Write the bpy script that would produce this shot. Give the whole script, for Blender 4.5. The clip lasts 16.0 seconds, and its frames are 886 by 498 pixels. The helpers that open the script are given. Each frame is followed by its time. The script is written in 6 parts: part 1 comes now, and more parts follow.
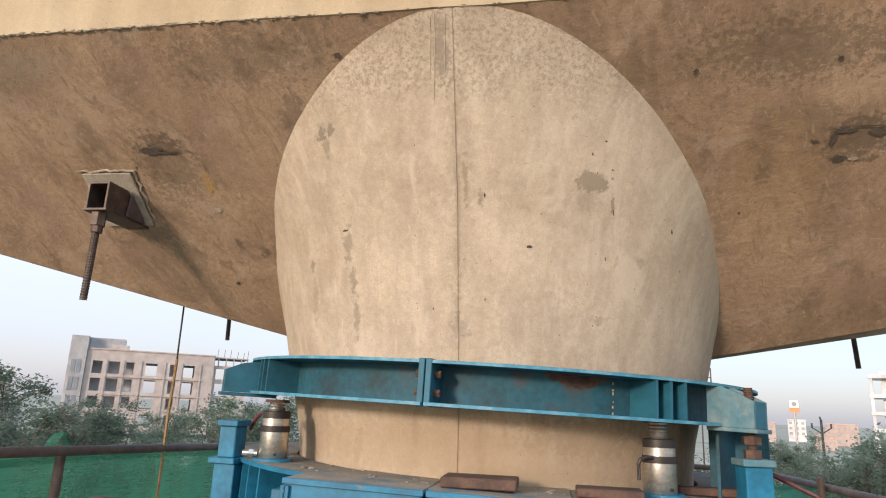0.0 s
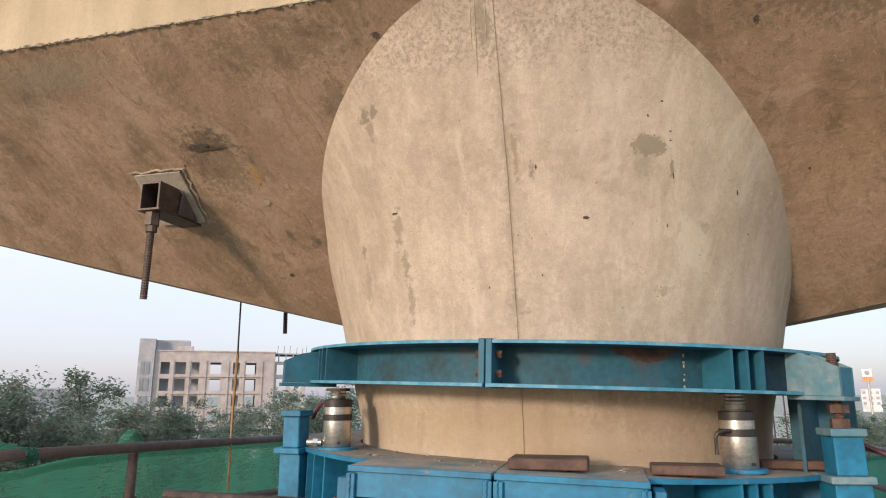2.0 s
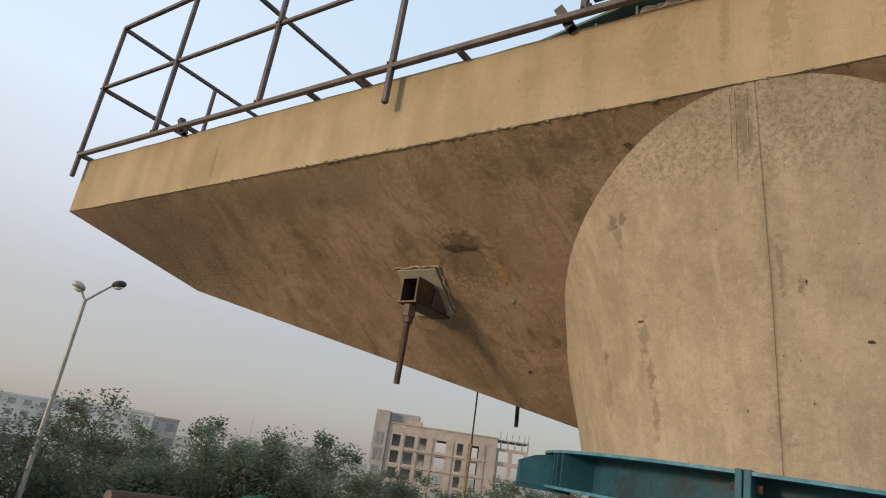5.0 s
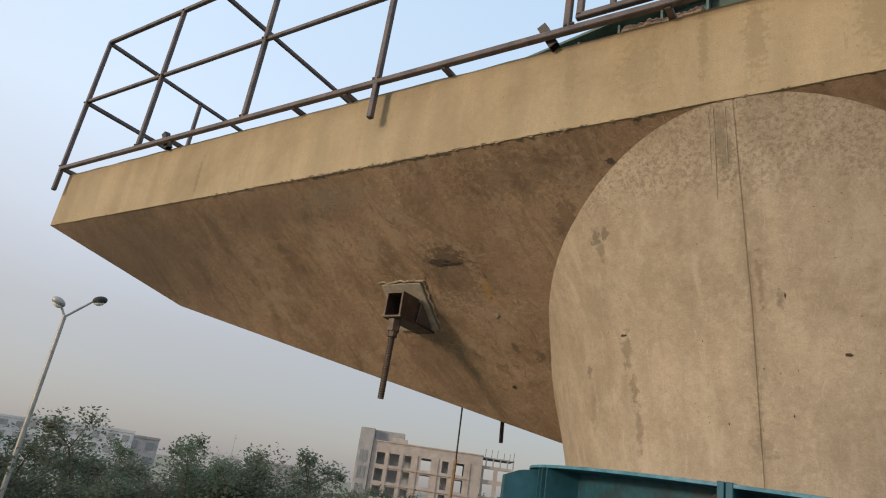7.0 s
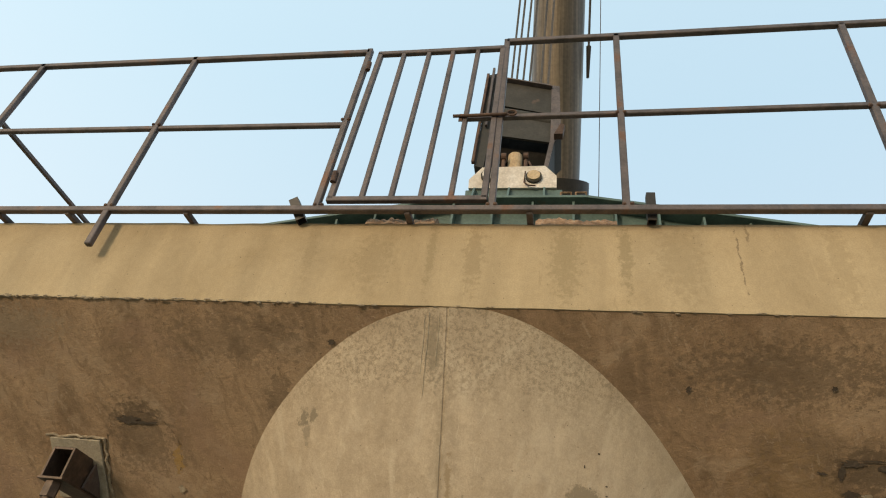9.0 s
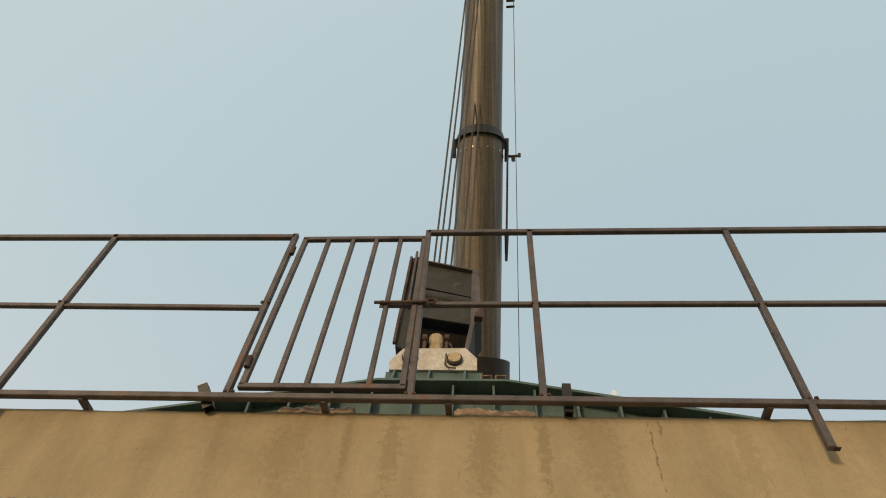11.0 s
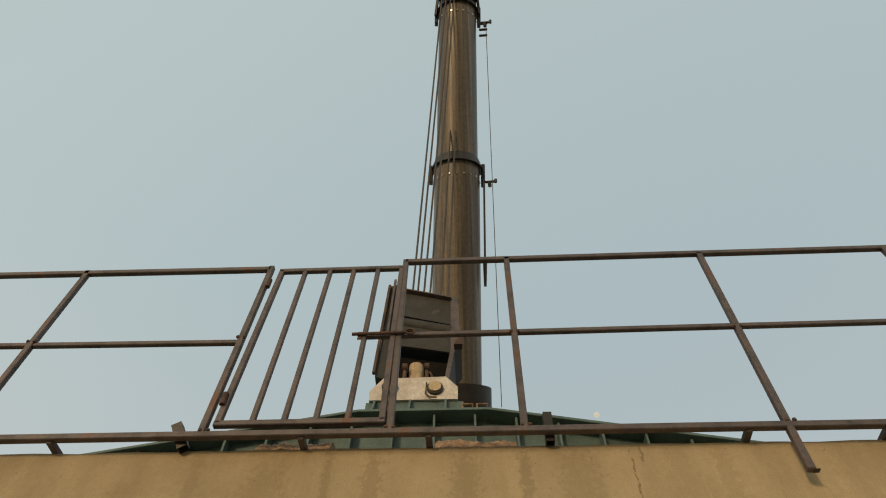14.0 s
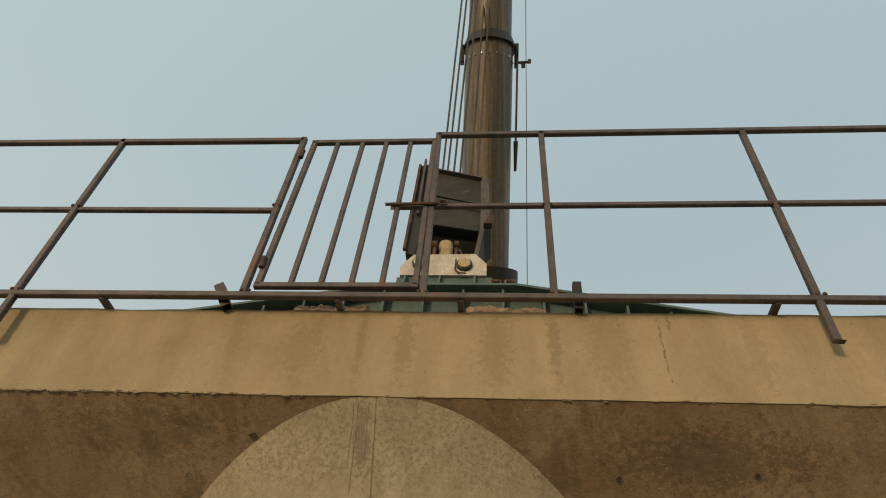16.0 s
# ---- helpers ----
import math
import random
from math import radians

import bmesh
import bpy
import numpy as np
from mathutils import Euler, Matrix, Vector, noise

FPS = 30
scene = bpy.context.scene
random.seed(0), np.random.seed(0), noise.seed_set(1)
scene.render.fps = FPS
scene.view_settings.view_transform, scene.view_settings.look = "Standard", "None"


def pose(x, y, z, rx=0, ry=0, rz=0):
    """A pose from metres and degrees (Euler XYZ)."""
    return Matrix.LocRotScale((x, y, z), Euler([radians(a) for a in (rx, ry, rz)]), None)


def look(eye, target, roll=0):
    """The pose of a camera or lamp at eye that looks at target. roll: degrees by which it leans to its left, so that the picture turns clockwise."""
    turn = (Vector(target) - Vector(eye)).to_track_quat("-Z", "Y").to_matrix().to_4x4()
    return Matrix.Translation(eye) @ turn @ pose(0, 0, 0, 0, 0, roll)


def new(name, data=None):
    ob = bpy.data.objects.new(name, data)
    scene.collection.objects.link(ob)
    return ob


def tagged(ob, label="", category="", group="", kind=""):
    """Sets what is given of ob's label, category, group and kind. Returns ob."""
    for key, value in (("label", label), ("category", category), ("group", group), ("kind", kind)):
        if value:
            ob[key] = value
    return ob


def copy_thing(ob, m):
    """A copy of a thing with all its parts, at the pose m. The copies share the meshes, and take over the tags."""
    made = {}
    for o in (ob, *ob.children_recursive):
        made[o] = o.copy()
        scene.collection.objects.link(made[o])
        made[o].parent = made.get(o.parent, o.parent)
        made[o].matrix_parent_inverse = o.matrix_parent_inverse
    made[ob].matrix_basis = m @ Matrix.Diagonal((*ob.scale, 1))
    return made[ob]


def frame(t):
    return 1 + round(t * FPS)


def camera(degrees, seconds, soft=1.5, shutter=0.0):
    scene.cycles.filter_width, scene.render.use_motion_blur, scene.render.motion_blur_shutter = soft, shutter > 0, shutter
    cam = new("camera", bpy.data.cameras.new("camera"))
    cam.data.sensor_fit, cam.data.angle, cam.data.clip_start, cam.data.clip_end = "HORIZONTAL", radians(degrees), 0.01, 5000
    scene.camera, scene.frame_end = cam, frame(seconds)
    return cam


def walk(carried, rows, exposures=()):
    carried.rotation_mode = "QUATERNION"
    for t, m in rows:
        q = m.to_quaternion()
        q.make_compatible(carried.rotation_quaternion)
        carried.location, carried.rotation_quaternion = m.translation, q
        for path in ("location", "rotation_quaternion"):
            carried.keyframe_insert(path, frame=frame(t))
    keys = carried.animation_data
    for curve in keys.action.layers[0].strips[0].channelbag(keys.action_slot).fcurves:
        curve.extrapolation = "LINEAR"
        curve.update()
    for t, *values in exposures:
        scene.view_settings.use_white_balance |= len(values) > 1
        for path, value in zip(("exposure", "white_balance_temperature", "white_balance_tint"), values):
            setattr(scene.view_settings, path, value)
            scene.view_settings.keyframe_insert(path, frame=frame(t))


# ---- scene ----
cam = camera(69.1, 16.0, soft=1.1)
PATH = [
    (0, (0.317, -1.976, 1.487), (-0.014, -0.063, 1.968), 2.3),
    (0.5, (0.317, -1.99, 1.467), (-0.267, -0.126, 1.898), 2.7),
    (1, (0.295, -1.952, 1.47), (-0.036, -0.031, 1.916), 1.1),
    (1.5, (0.247, -1.899, 1.468), (-0.1, 0.028, 1.875), -1.6),
    (2, (0.287, -1.908, 1.472), (-0.192, -0.016, 1.911), -0.2),
    (2.5, (0.309, -1.932, 1.479), (-0.274, -0.097, 2.019), 0.6),
    (3, (0.318, -1.954, 1.488), (-0.282, -0.152, 2.116), 1.3),
    (3.5, (0.322, -1.969, 1.512), (-0.286, -0.231, 2.292), 3.5),
    (4, (0.313, -1.989, 1.527), (-0.363, -0.282, 2.321), 4.8),
    (4.5, (0.276, -1.985, 1.523), (-0.673, -0.378, 2.244), 6.5),
    (5, (0.255, -1.985, 1.512), (-0.85, -0.451, 2.164), 8.7),
    (5.2, (0.252, -1.988, 1.51), (-0.855, -0.461, 2.177), 9.3),
    (7.5, (0.274, -1.988, 1.501), (-0.744, -0.432, 2.238), 7.3),
    (8, (0.304, -1.972, 1.519), (-0.476, -0.397, 2.474), 10.0),
    (8.5, (0.357, -1.949, 1.567), (-0.2, -0.364, 2.653), 10.6),
    (9, (0.374, -1.952, 1.583), (0.02, -0.413, 2.811), 8.6),
    (9.5, (0.374, -1.96, 1.59), (0.129, -0.467, 2.899), 7.3),
    (10, (0.376, -1.987, 1.603), (0.162, -0.609, 3.037), 7.2),
    (10.2, (0.389, -1.994, 1.608), (0.198, -0.659, 3.085), 6.6),
    (12.3, (0.394, -2.004, 1.636), (0.348, -0.968, 3.346), 1.5),
    (12.5, (0.398, -2.005, 1.638), (0.365, -0.966, 3.346), 0.7),
    (13, (0.397, -2.01, 1.638), (0.371, -0.975, 3.349), 0.2),
    (13.5, (0.398, -2.01, 1.64), (0.353, -0.933, 3.324), 0.7),
    (14, (0.401, -2.014, 1.637), (0.346, -0.901, 3.298), 0.9),
    (14.5, (0.399, -2.036, 1.647), (0.307, -0.974, 3.339), 2.3),
    (15, (0.395, -2.008, 1.624), (0.299, -0.928, 3.304), 3.3),
    (15.5, (0.384, -1.981, 1.617), (0.276, -0.742, 3.183), 2.8),
    (16, (0.373, -1.952, 1.587), (0.23, -0.575, 3.031), 4.4),
]
EXPOSURES = [(0.0, 1.92, 6000, 16), (0.4, 1.88, 6000, 16), (2.0, 1.87, 6020, 17), (2.6, 1.86, 6020, 17), (3.0, 1.75, 6100, 16), (3.5, 1.2, 6300, 13), (4.1, 1.1, 6550, 11), (5.0, 1.04, 6700, 12), (7.5, 1.02, 6450, 12), (8.0, 1.02, 6550, 11), (9.0, 1.15, 7000, 6), (9.5, 1.12, 7150, 6), (10.2, 0.92, 7450, 7), (12.3, 0.54, 8150, 8), (15.0, 0.52, 8100, 8), (16.0, 0.55, 7950, 6)]
SKY_STRENGTH, SUN_STRENGTH = 0.15, 0.85
HAZE_LOW, HAZE_MID, HAZE_HIGH, HAZE_GAIN = (0.345, 0.325, 0.335, 1), (0.76, 0.87, 1.0, 1), (0.65, 0.835, 1.0, 1), 3.55
walk(cam, [(t, look(eye, target, roll)) for t, eye, target, roll in PATH], EXPOSURES)

# ---- world, sun, exposure ----
SUN = Vector((-0.40, -0.89, 0.19)).normalized()
world = bpy.data.worlds.new("world")
scene.world = world
world.use_nodes = True
wn = world.node_tree.nodes
sky = wn.new("ShaderNodeTexSky")
sky.sky_type, sky.sun_disc = "NISHITA", False
sky.sun_elevation = math.asin(SUN.z)
sky.sun_rotation = math.atan2(SUN.x, SUN.y)
sky.air_density, sky.dust_density, sky.ozone_density, sky.altitude = 1.0, 1.5, 1.0, 50
# haze: pale and bright low down, thinner overhead
wl = world.node_tree.links
w_at, w_split, w_fade, w_haze, w_mix = (wn.new("ShaderNode" + k) for k in ("TexCoord", "SeparateXYZ", "MapRange", "ValToRGB", "Mix"))
wl.new(w_at.outputs["Generated"], w_split.inputs[0])
w_haze.color_ramp.elements[0].color, w_haze.color_ramp.elements[1].color = HAZE_LOW, HAZE_HIGH
w_haze.color_ramp.elements[0].position, w_haze.color_ramp.elements[1].position = 0.0, 0.75
w_haze.color_ramp.elements.new(0.17).color = (0.505, 0.485, 0.498, 1)
w_haze.color_ramp.elements.new(0.29).color = (0.67, 0.705, 0.775, 1)
w_mid = w_haze.color_ramp.elements.new(0.43)
w_mid.color = HAZE_MID
wl.new(w_split.outputs[2], w_haze.inputs[0])
w_mul = wn.new("ShaderNodeVectorMath")
w_mul.operation = "SCALE"
w_mul.inputs[3].default_value = HAZE_GAIN
wl.new(w_haze.outputs[0], w_mul.inputs[0])
w_mix.data_type = "RGBA"
w_mix.inputs[0].default_value = 0.85
wl.new(sky.outputs[0], w_mix.inputs[6])
# the haze is warmer towards the sun and bluer away from it
w_side, w_turn, w_warm, w_tone = (wn.new("ShaderNode" + k) for k in ("VectorMath", "MapRange", "ValToRGB", "VectorMath"))
w_side.operation, w_tone.operation = "DOT_PRODUCT", "MULTIPLY"
w_side.inputs[1].default_value = Vector((SUN.x, SUN.y, 0)).normalized()
wl.new(w_at.outputs["Generated"], w_side.inputs[0])
w_turn.inputs["From Min"].default_value = -1.0
wl.new(w_side.outputs["Value"], w_turn.inputs[0])
wl.new(w_turn.outputs[0], w_warm.inputs[0])
w_warm.color_ramp.elements[0].color, w_warm.color_ramp.elements[1].color = (0.705, 0.765, 0.825, 1), (1.0, 0.89, 0.70, 1)
w_warm.color_ramp.elements.new(0.5).color = (0.96, 0.985, 1.0, 1)
wl.new(w_mul.outputs[0], w_tone.inputs[0])
wl.new(w_warm.outputs[0], w_tone.inputs[1])
wl.new(w_tone.outputs[0], w_mix.inputs[7])
wl.new(w_mix.outputs[2], wn["Background"].inputs[0])
wn["Background"].inputs[1].default_value = SKY_STRENGTH
lamp = bpy.data.lights.new("sun", "SUN")
lamp.energy, lamp.angle, lamp.color = SUN_STRENGTH, radians(7.0), (1.0, 0.82, 0.62)
sun = new("sun", lamp)
sun.matrix_world = look(SUN * 50, (0, 0, 0))


# ---- materials ----
def material(name, color, rough=0.8, metal=0.0, dark=None, light=None, size=3.0, fine=60.0, bump=0.15, stretch=(1, 1, 1),
             spots=None, spot_size=8.0, spot_at=0.62, spot_soft=0.08, per_object=0.0):
    """A surface with a base colour, a broad mottling to dark and light, stains of a third colour, and fine relief."""
    m = bpy.data.materials.new(name)
    m.use_nodes = True
    n, l = m.node_tree.nodes, m.node_tree.links
    p = n["Principled BSDF"]
    p.inputs["Roughness"].default_value, p.inputs["Metallic"].default_value = rough, metal
    at = n.new("ShaderNodeTexCoord")
    mapping = n.new("ShaderNodeMapping")
    mapping.inputs["Scale"].default_value = stretch
    l.new(at.outputs["Object"], mapping.inputs[0])
    broad = n.new("ShaderNodeTexNoise")
    broad.inputs["Scale"].default_value, broad.inputs["Detail"].default_value, broad.inputs["Roughness"].default_value = size, 8, 0.62
    l.new(mapping.outputs[0], broad.inputs["Vector"])
    ramp = n.new("ShaderNodeValToRGB")
    dark = dark or [c * 0.7 for c in color]
    light = light or [min(1, c * 1.2) for c in color]
    ramp.color_ramp.elements[0].position, ramp.color_ramp.elements[1].position = 0.28, 0.74
    ramp.color_ramp.elements[0].color, ramp.color_ramp.elements[1].color = (*dark, 1), (*light, 1)
    middle = ramp.color_ramp.elements.new(0.5)
    middle.color = (*color, 1)
    l.new(broad.outputs[0], ramp.inputs[0])
    out = ramp.outputs[0]
    if spots:
        blot = n.new("ShaderNodeTexNoise")
        blot.inputs["Scale"].default_value, blot.inputs["Detail"].default_value = spot_size, 5
        l.new(at.outputs["Object"], blot.inputs["Vector"])
        edge = n.new("ShaderNodeMapRange")
        edge.inputs["From Min"].default_value, edge.inputs["From Max"].default_value = spot_at, spot_at + spot_soft
        l.new(blot.outputs[0], edge.inputs[0])
        mix = n.new("ShaderNodeMix")
        mix.data_type = "RGBA"
        l.new(edge.outputs[0], mix.inputs[0])
        l.new(out, mix.inputs[6])
        mix.inputs[7].default_value = (*spots, 1)
        out = mix.outputs[2]
    if per_object:
        info, hsv = n.new("ShaderNodeObjectInfo"), n.new("ShaderNodeHueSaturation")
        span = n.new("ShaderNodeMapRange")
        span.inputs["To Min"].default_value, span.inputs["To Max"].default_value = 1 - per_object, 1 + per_object
        l.new(info.outputs["Random"], span.inputs[0])
        l.new(span.outputs[0], hsv.inputs["Value"])
        l.new(out, hsv.inputs["Color"])
        out = hsv.outputs[0]
    grain = n.new("ShaderNodeTexNoise")
    grain.inputs["Scale"].default_value, grain.inputs["Detail"].default_value = fine, 6
    l.new(at.outputs["Object"], grain.inputs["Vector"])
    lift, tone = n.new("ShaderNodeMapRange"), n.new("ShaderNodeVectorMath")
    tone.operation = "SCALE"
    for key, v in zip(("From Min", "From Max", "To Min", "To Max"), (0.3, 0.7, 0.84, 1.14)):
        lift.inputs[key].default_value = v
    l.new(grain.outputs[0], lift.inputs[0])
    l.new(out, tone.inputs[0])
    l.new(lift.outputs[0], tone.inputs[3])
    l.new(tone.outputs[0], p.inputs["Base Color"])
    relief = n.new("ShaderNodeBump")
    relief.inputs["Strength"].default_value, relief.inputs["Distance"].default_value = bump, 0.01
    l.new(grain.outputs[0], relief.inputs["Height"])
    l.new(relief.outputs[0], p.inputs["Normal"])
    return m


def concrete(name, color, dark, light, base, size, streak, streak_turn=0.0, streak_span=(0.82, 1.12), band=None, band_color=None, stains_and_shade=(), bump=0.25, rough=0.88, grain_span=(0.86, 1.12), scratch=4.0, mark=0.5, blots=()):
    """Weathered concrete: cloudy mottling, drawn-out streaks, fine grain and pores, a mottled darker band above a
    height, and stains and shade marks with a shape of their own.
    base: where the object's origin lies, so that these marks are given in world places."""
    m = bpy.data.materials.new(name)
    m.use_nodes = True
    n, l = m.node_tree.nodes, m.node_tree.links
    p = n["Principled BSDF"]
    p.inputs["Roughness"].default_value = rough
    p.inputs["Specular IOR Level"].default_value = 0.3
    at = n.new("ShaderNodeTexCoord").outputs["Object"]

    def cloud(scale, detail=6, roughness=0.6, vector=None, distortion=0.0):
        t = n.new("ShaderNodeTexNoise")
        t.inputs["Scale"].default_value, t.inputs["Detail"].default_value, t.inputs["Roughness"].default_value, t.inputs["Distortion"].default_value = scale, detail, roughness, distortion
        l.new(vector or at, t.inputs["Vector"])
        return t

    def span(value, a, b, c, d):
        r = n.new("ShaderNodeMapRange")
        r.interpolation_type = "SMOOTHSTEP"
        for key, v in zip(("From Min", "From Max", "To Min", "To Max"), (a, b, c, d)):
            r.inputs[key].default_value = v
        l.new(value, r.inputs[0])
        return r.outputs[0]

    def times(x, y):
        k = n.new("ShaderNodeMath")
        k.operation = "MULTIPLY"
        for q, v in enumerate((x, y)):
            if isinstance(v, float):
                k.inputs[q].default_value = v
            else:
                l.new(v, k.inputs[q])
        return k.outputs[0]

    def blend(factor, under, over):
        k = n.new("ShaderNodeMix")
        k.data_type = "RGBA"
        l.new(factor, k.inputs[0])
        l.new(under, k.inputs[6])
        k.inputs[7].default_value = (*over, 1)
        return k.outputs[2]

    ramp = n.new("ShaderNodeValToRGB")
    ramp.color_ramp.elements[0].position, ramp.color_ramp.elements[1].position = 0.30, 0.70
    ramp.color_ramp.elements[0].color, ramp.color_ramp.elements[1].color = (*dark, 1), (*light, 1)
    ramp.color_ramp.elements.new(0.5).color = (*color, 1)
    broad = cloud(size, 10, 0.68, distortion=0.4)
    l.new(broad.outputs[0], ramp.inputs[0])
    out = ramp.outputs[0]
    place = n.new("ShaderNodeMapping")
    place.inputs["Scale"].default_value = streak
    turned = n.new("ShaderNodeMapping")
    turned.inputs["Rotation"].default_value = (0, 0, radians(streak_turn))
    l.new(at, turned.inputs[0])
    l.new(turned.outputs[0], place.inputs[0])
    drawn = cloud(1.0, 7, 0.62, place.outputs[0])
    grain = cloud(38, 8, 0.7)
    speck = cloud(170, 4, 0.6)
    value = times(span(drawn.outputs[0], 0.32, 0.68, *streak_span), span(grain.outputs[0], 0.3, 0.7, *grain_span))
    value = times(value, span(speck.outputs[0], 0.35, 0.65, 0.93, 1.06))
    scale = n.new("ShaderNodeVectorMath")
    scale.operation = "SCALE"
    l.new(out, scale.inputs[0])
    l.new(value, scale.inputs[3])
    out = scale.outputs[0]
    wobble = n.new("ShaderNodeVectorMath")
    wobble.operation = "MULTIPLY_ADD"
    ragged = cloud(22, 6, 0.7)
    l.new(ragged.outputs["Color"], wobble.inputs[0])
    wobble.inputs[1].default_value = (0.034, 0.034, 0.034)
    l.new(at, wobble.inputs[2])
    fray = span(cloud(40, 8, 0.7).outputs[0], 0.25, 0.75, -0.65, 0.65)
    fine_place = n.new("ShaderNodeMapping")
    fine_place.inputs["Scale"].default_value = [s * scratch for s in streak]
    l.new(turned.outputs[0], fine_place.inputs[0])
    marks = cloud(1.0, 9, 0.75, fine_place.outputs[0])
    out = blend(span(marks.outputs[0], 0.56, 0.72, 0.0, mark), out, [c * 0.62 for c in dark])
    out = blend(span(marks.outputs[0], 0.42, 0.30, 0.0, mark * 0.9), out, [min(1, c * 1.22) for c in light])
    for scale, lo, hi, tone, strength, drawn_out in blots:
        stretched = n.new("ShaderNodeMapping")
        stretched.inputs["Scale"].default_value = drawn_out
        l.new(turned.outputs[0], stretched.inputs[0])
        out = blend(span(cloud(scale, 9, 0.66, stretched.outputs[0], 0.9).outputs[0], lo, hi, 0.0, strength), out, tone)
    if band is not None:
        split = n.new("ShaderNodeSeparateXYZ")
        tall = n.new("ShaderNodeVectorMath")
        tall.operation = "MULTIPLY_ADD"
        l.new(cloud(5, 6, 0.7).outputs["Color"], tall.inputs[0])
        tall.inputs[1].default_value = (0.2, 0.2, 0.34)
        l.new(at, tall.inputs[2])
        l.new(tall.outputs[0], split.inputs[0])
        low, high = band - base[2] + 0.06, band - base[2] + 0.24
        # mottled mask; the band colour darkens the top of the shaft
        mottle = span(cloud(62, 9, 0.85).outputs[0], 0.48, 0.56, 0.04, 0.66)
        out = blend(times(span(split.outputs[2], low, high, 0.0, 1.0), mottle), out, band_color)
    for (x, y, z), (rx, ry, rz), tone, strength in stains_and_shade:
        off = n.new("ShaderNodeVectorMath")
        off.operation = "SUBTRACT"
        l.new(wobble.outputs[0], off.inputs[0])
        off.inputs[1].default_value = (x - base[0] + 0.017, y - base[1] + 0.017, z - base[2] + 0.017)
        by = n.new("ShaderNodeVectorMath")
        by.operation = "DIVIDE"
        l.new(off.outputs[0], by.inputs[0])
        by.inputs[1].default_value = (rx, ry, rz)
        far = n.new("ShaderNodeVectorMath")
        far.operation = "LENGTH"
        l.new(by.outputs[0], far.inputs[0])
        edge = n.new("ShaderNodeMath")
        edge.operation = "ADD"
        l.new(far.outputs["Value"], edge.inputs[0])
        l.new(times(fray, 0.5) if strength > 0.9 else times(fray, 0.2) if rx > 0.45 else fray, edge.inputs[1])
        out = blend(span(edge.outputs[0], 0.74 if strength > 0.9 else 0.15 if rx > 0.45 else 0.42, 1.0, strength, 0.0), out, tone)
    pores = span(cloud(75, 2, 0.5).outputs[0], 0.735, 0.77, 0.0, 0.75)
    out = blend(pores, out, [c * 0.35 for c in color])
    l.new(out, p.inputs["Base Color"])
    first, second = n.new("ShaderNodeBump"), n.new("ShaderNodeBump")
    first.inputs["Strength"].default_value, first.inputs["Distance"].default_value = bump, 0.012
    second.inputs["Strength"].default_value, second.inputs["Distance"].default_value = bump * 0.8, 0.004
    l.new(grain.outputs[0], first.inputs["Height"])
    l.new(speck.outputs[0], second.inputs["Height"])
    l.new(first.outputs[0], second.inputs["Normal"])
    l.new(second.outputs[0], p.inputs["Normal"])
    return m


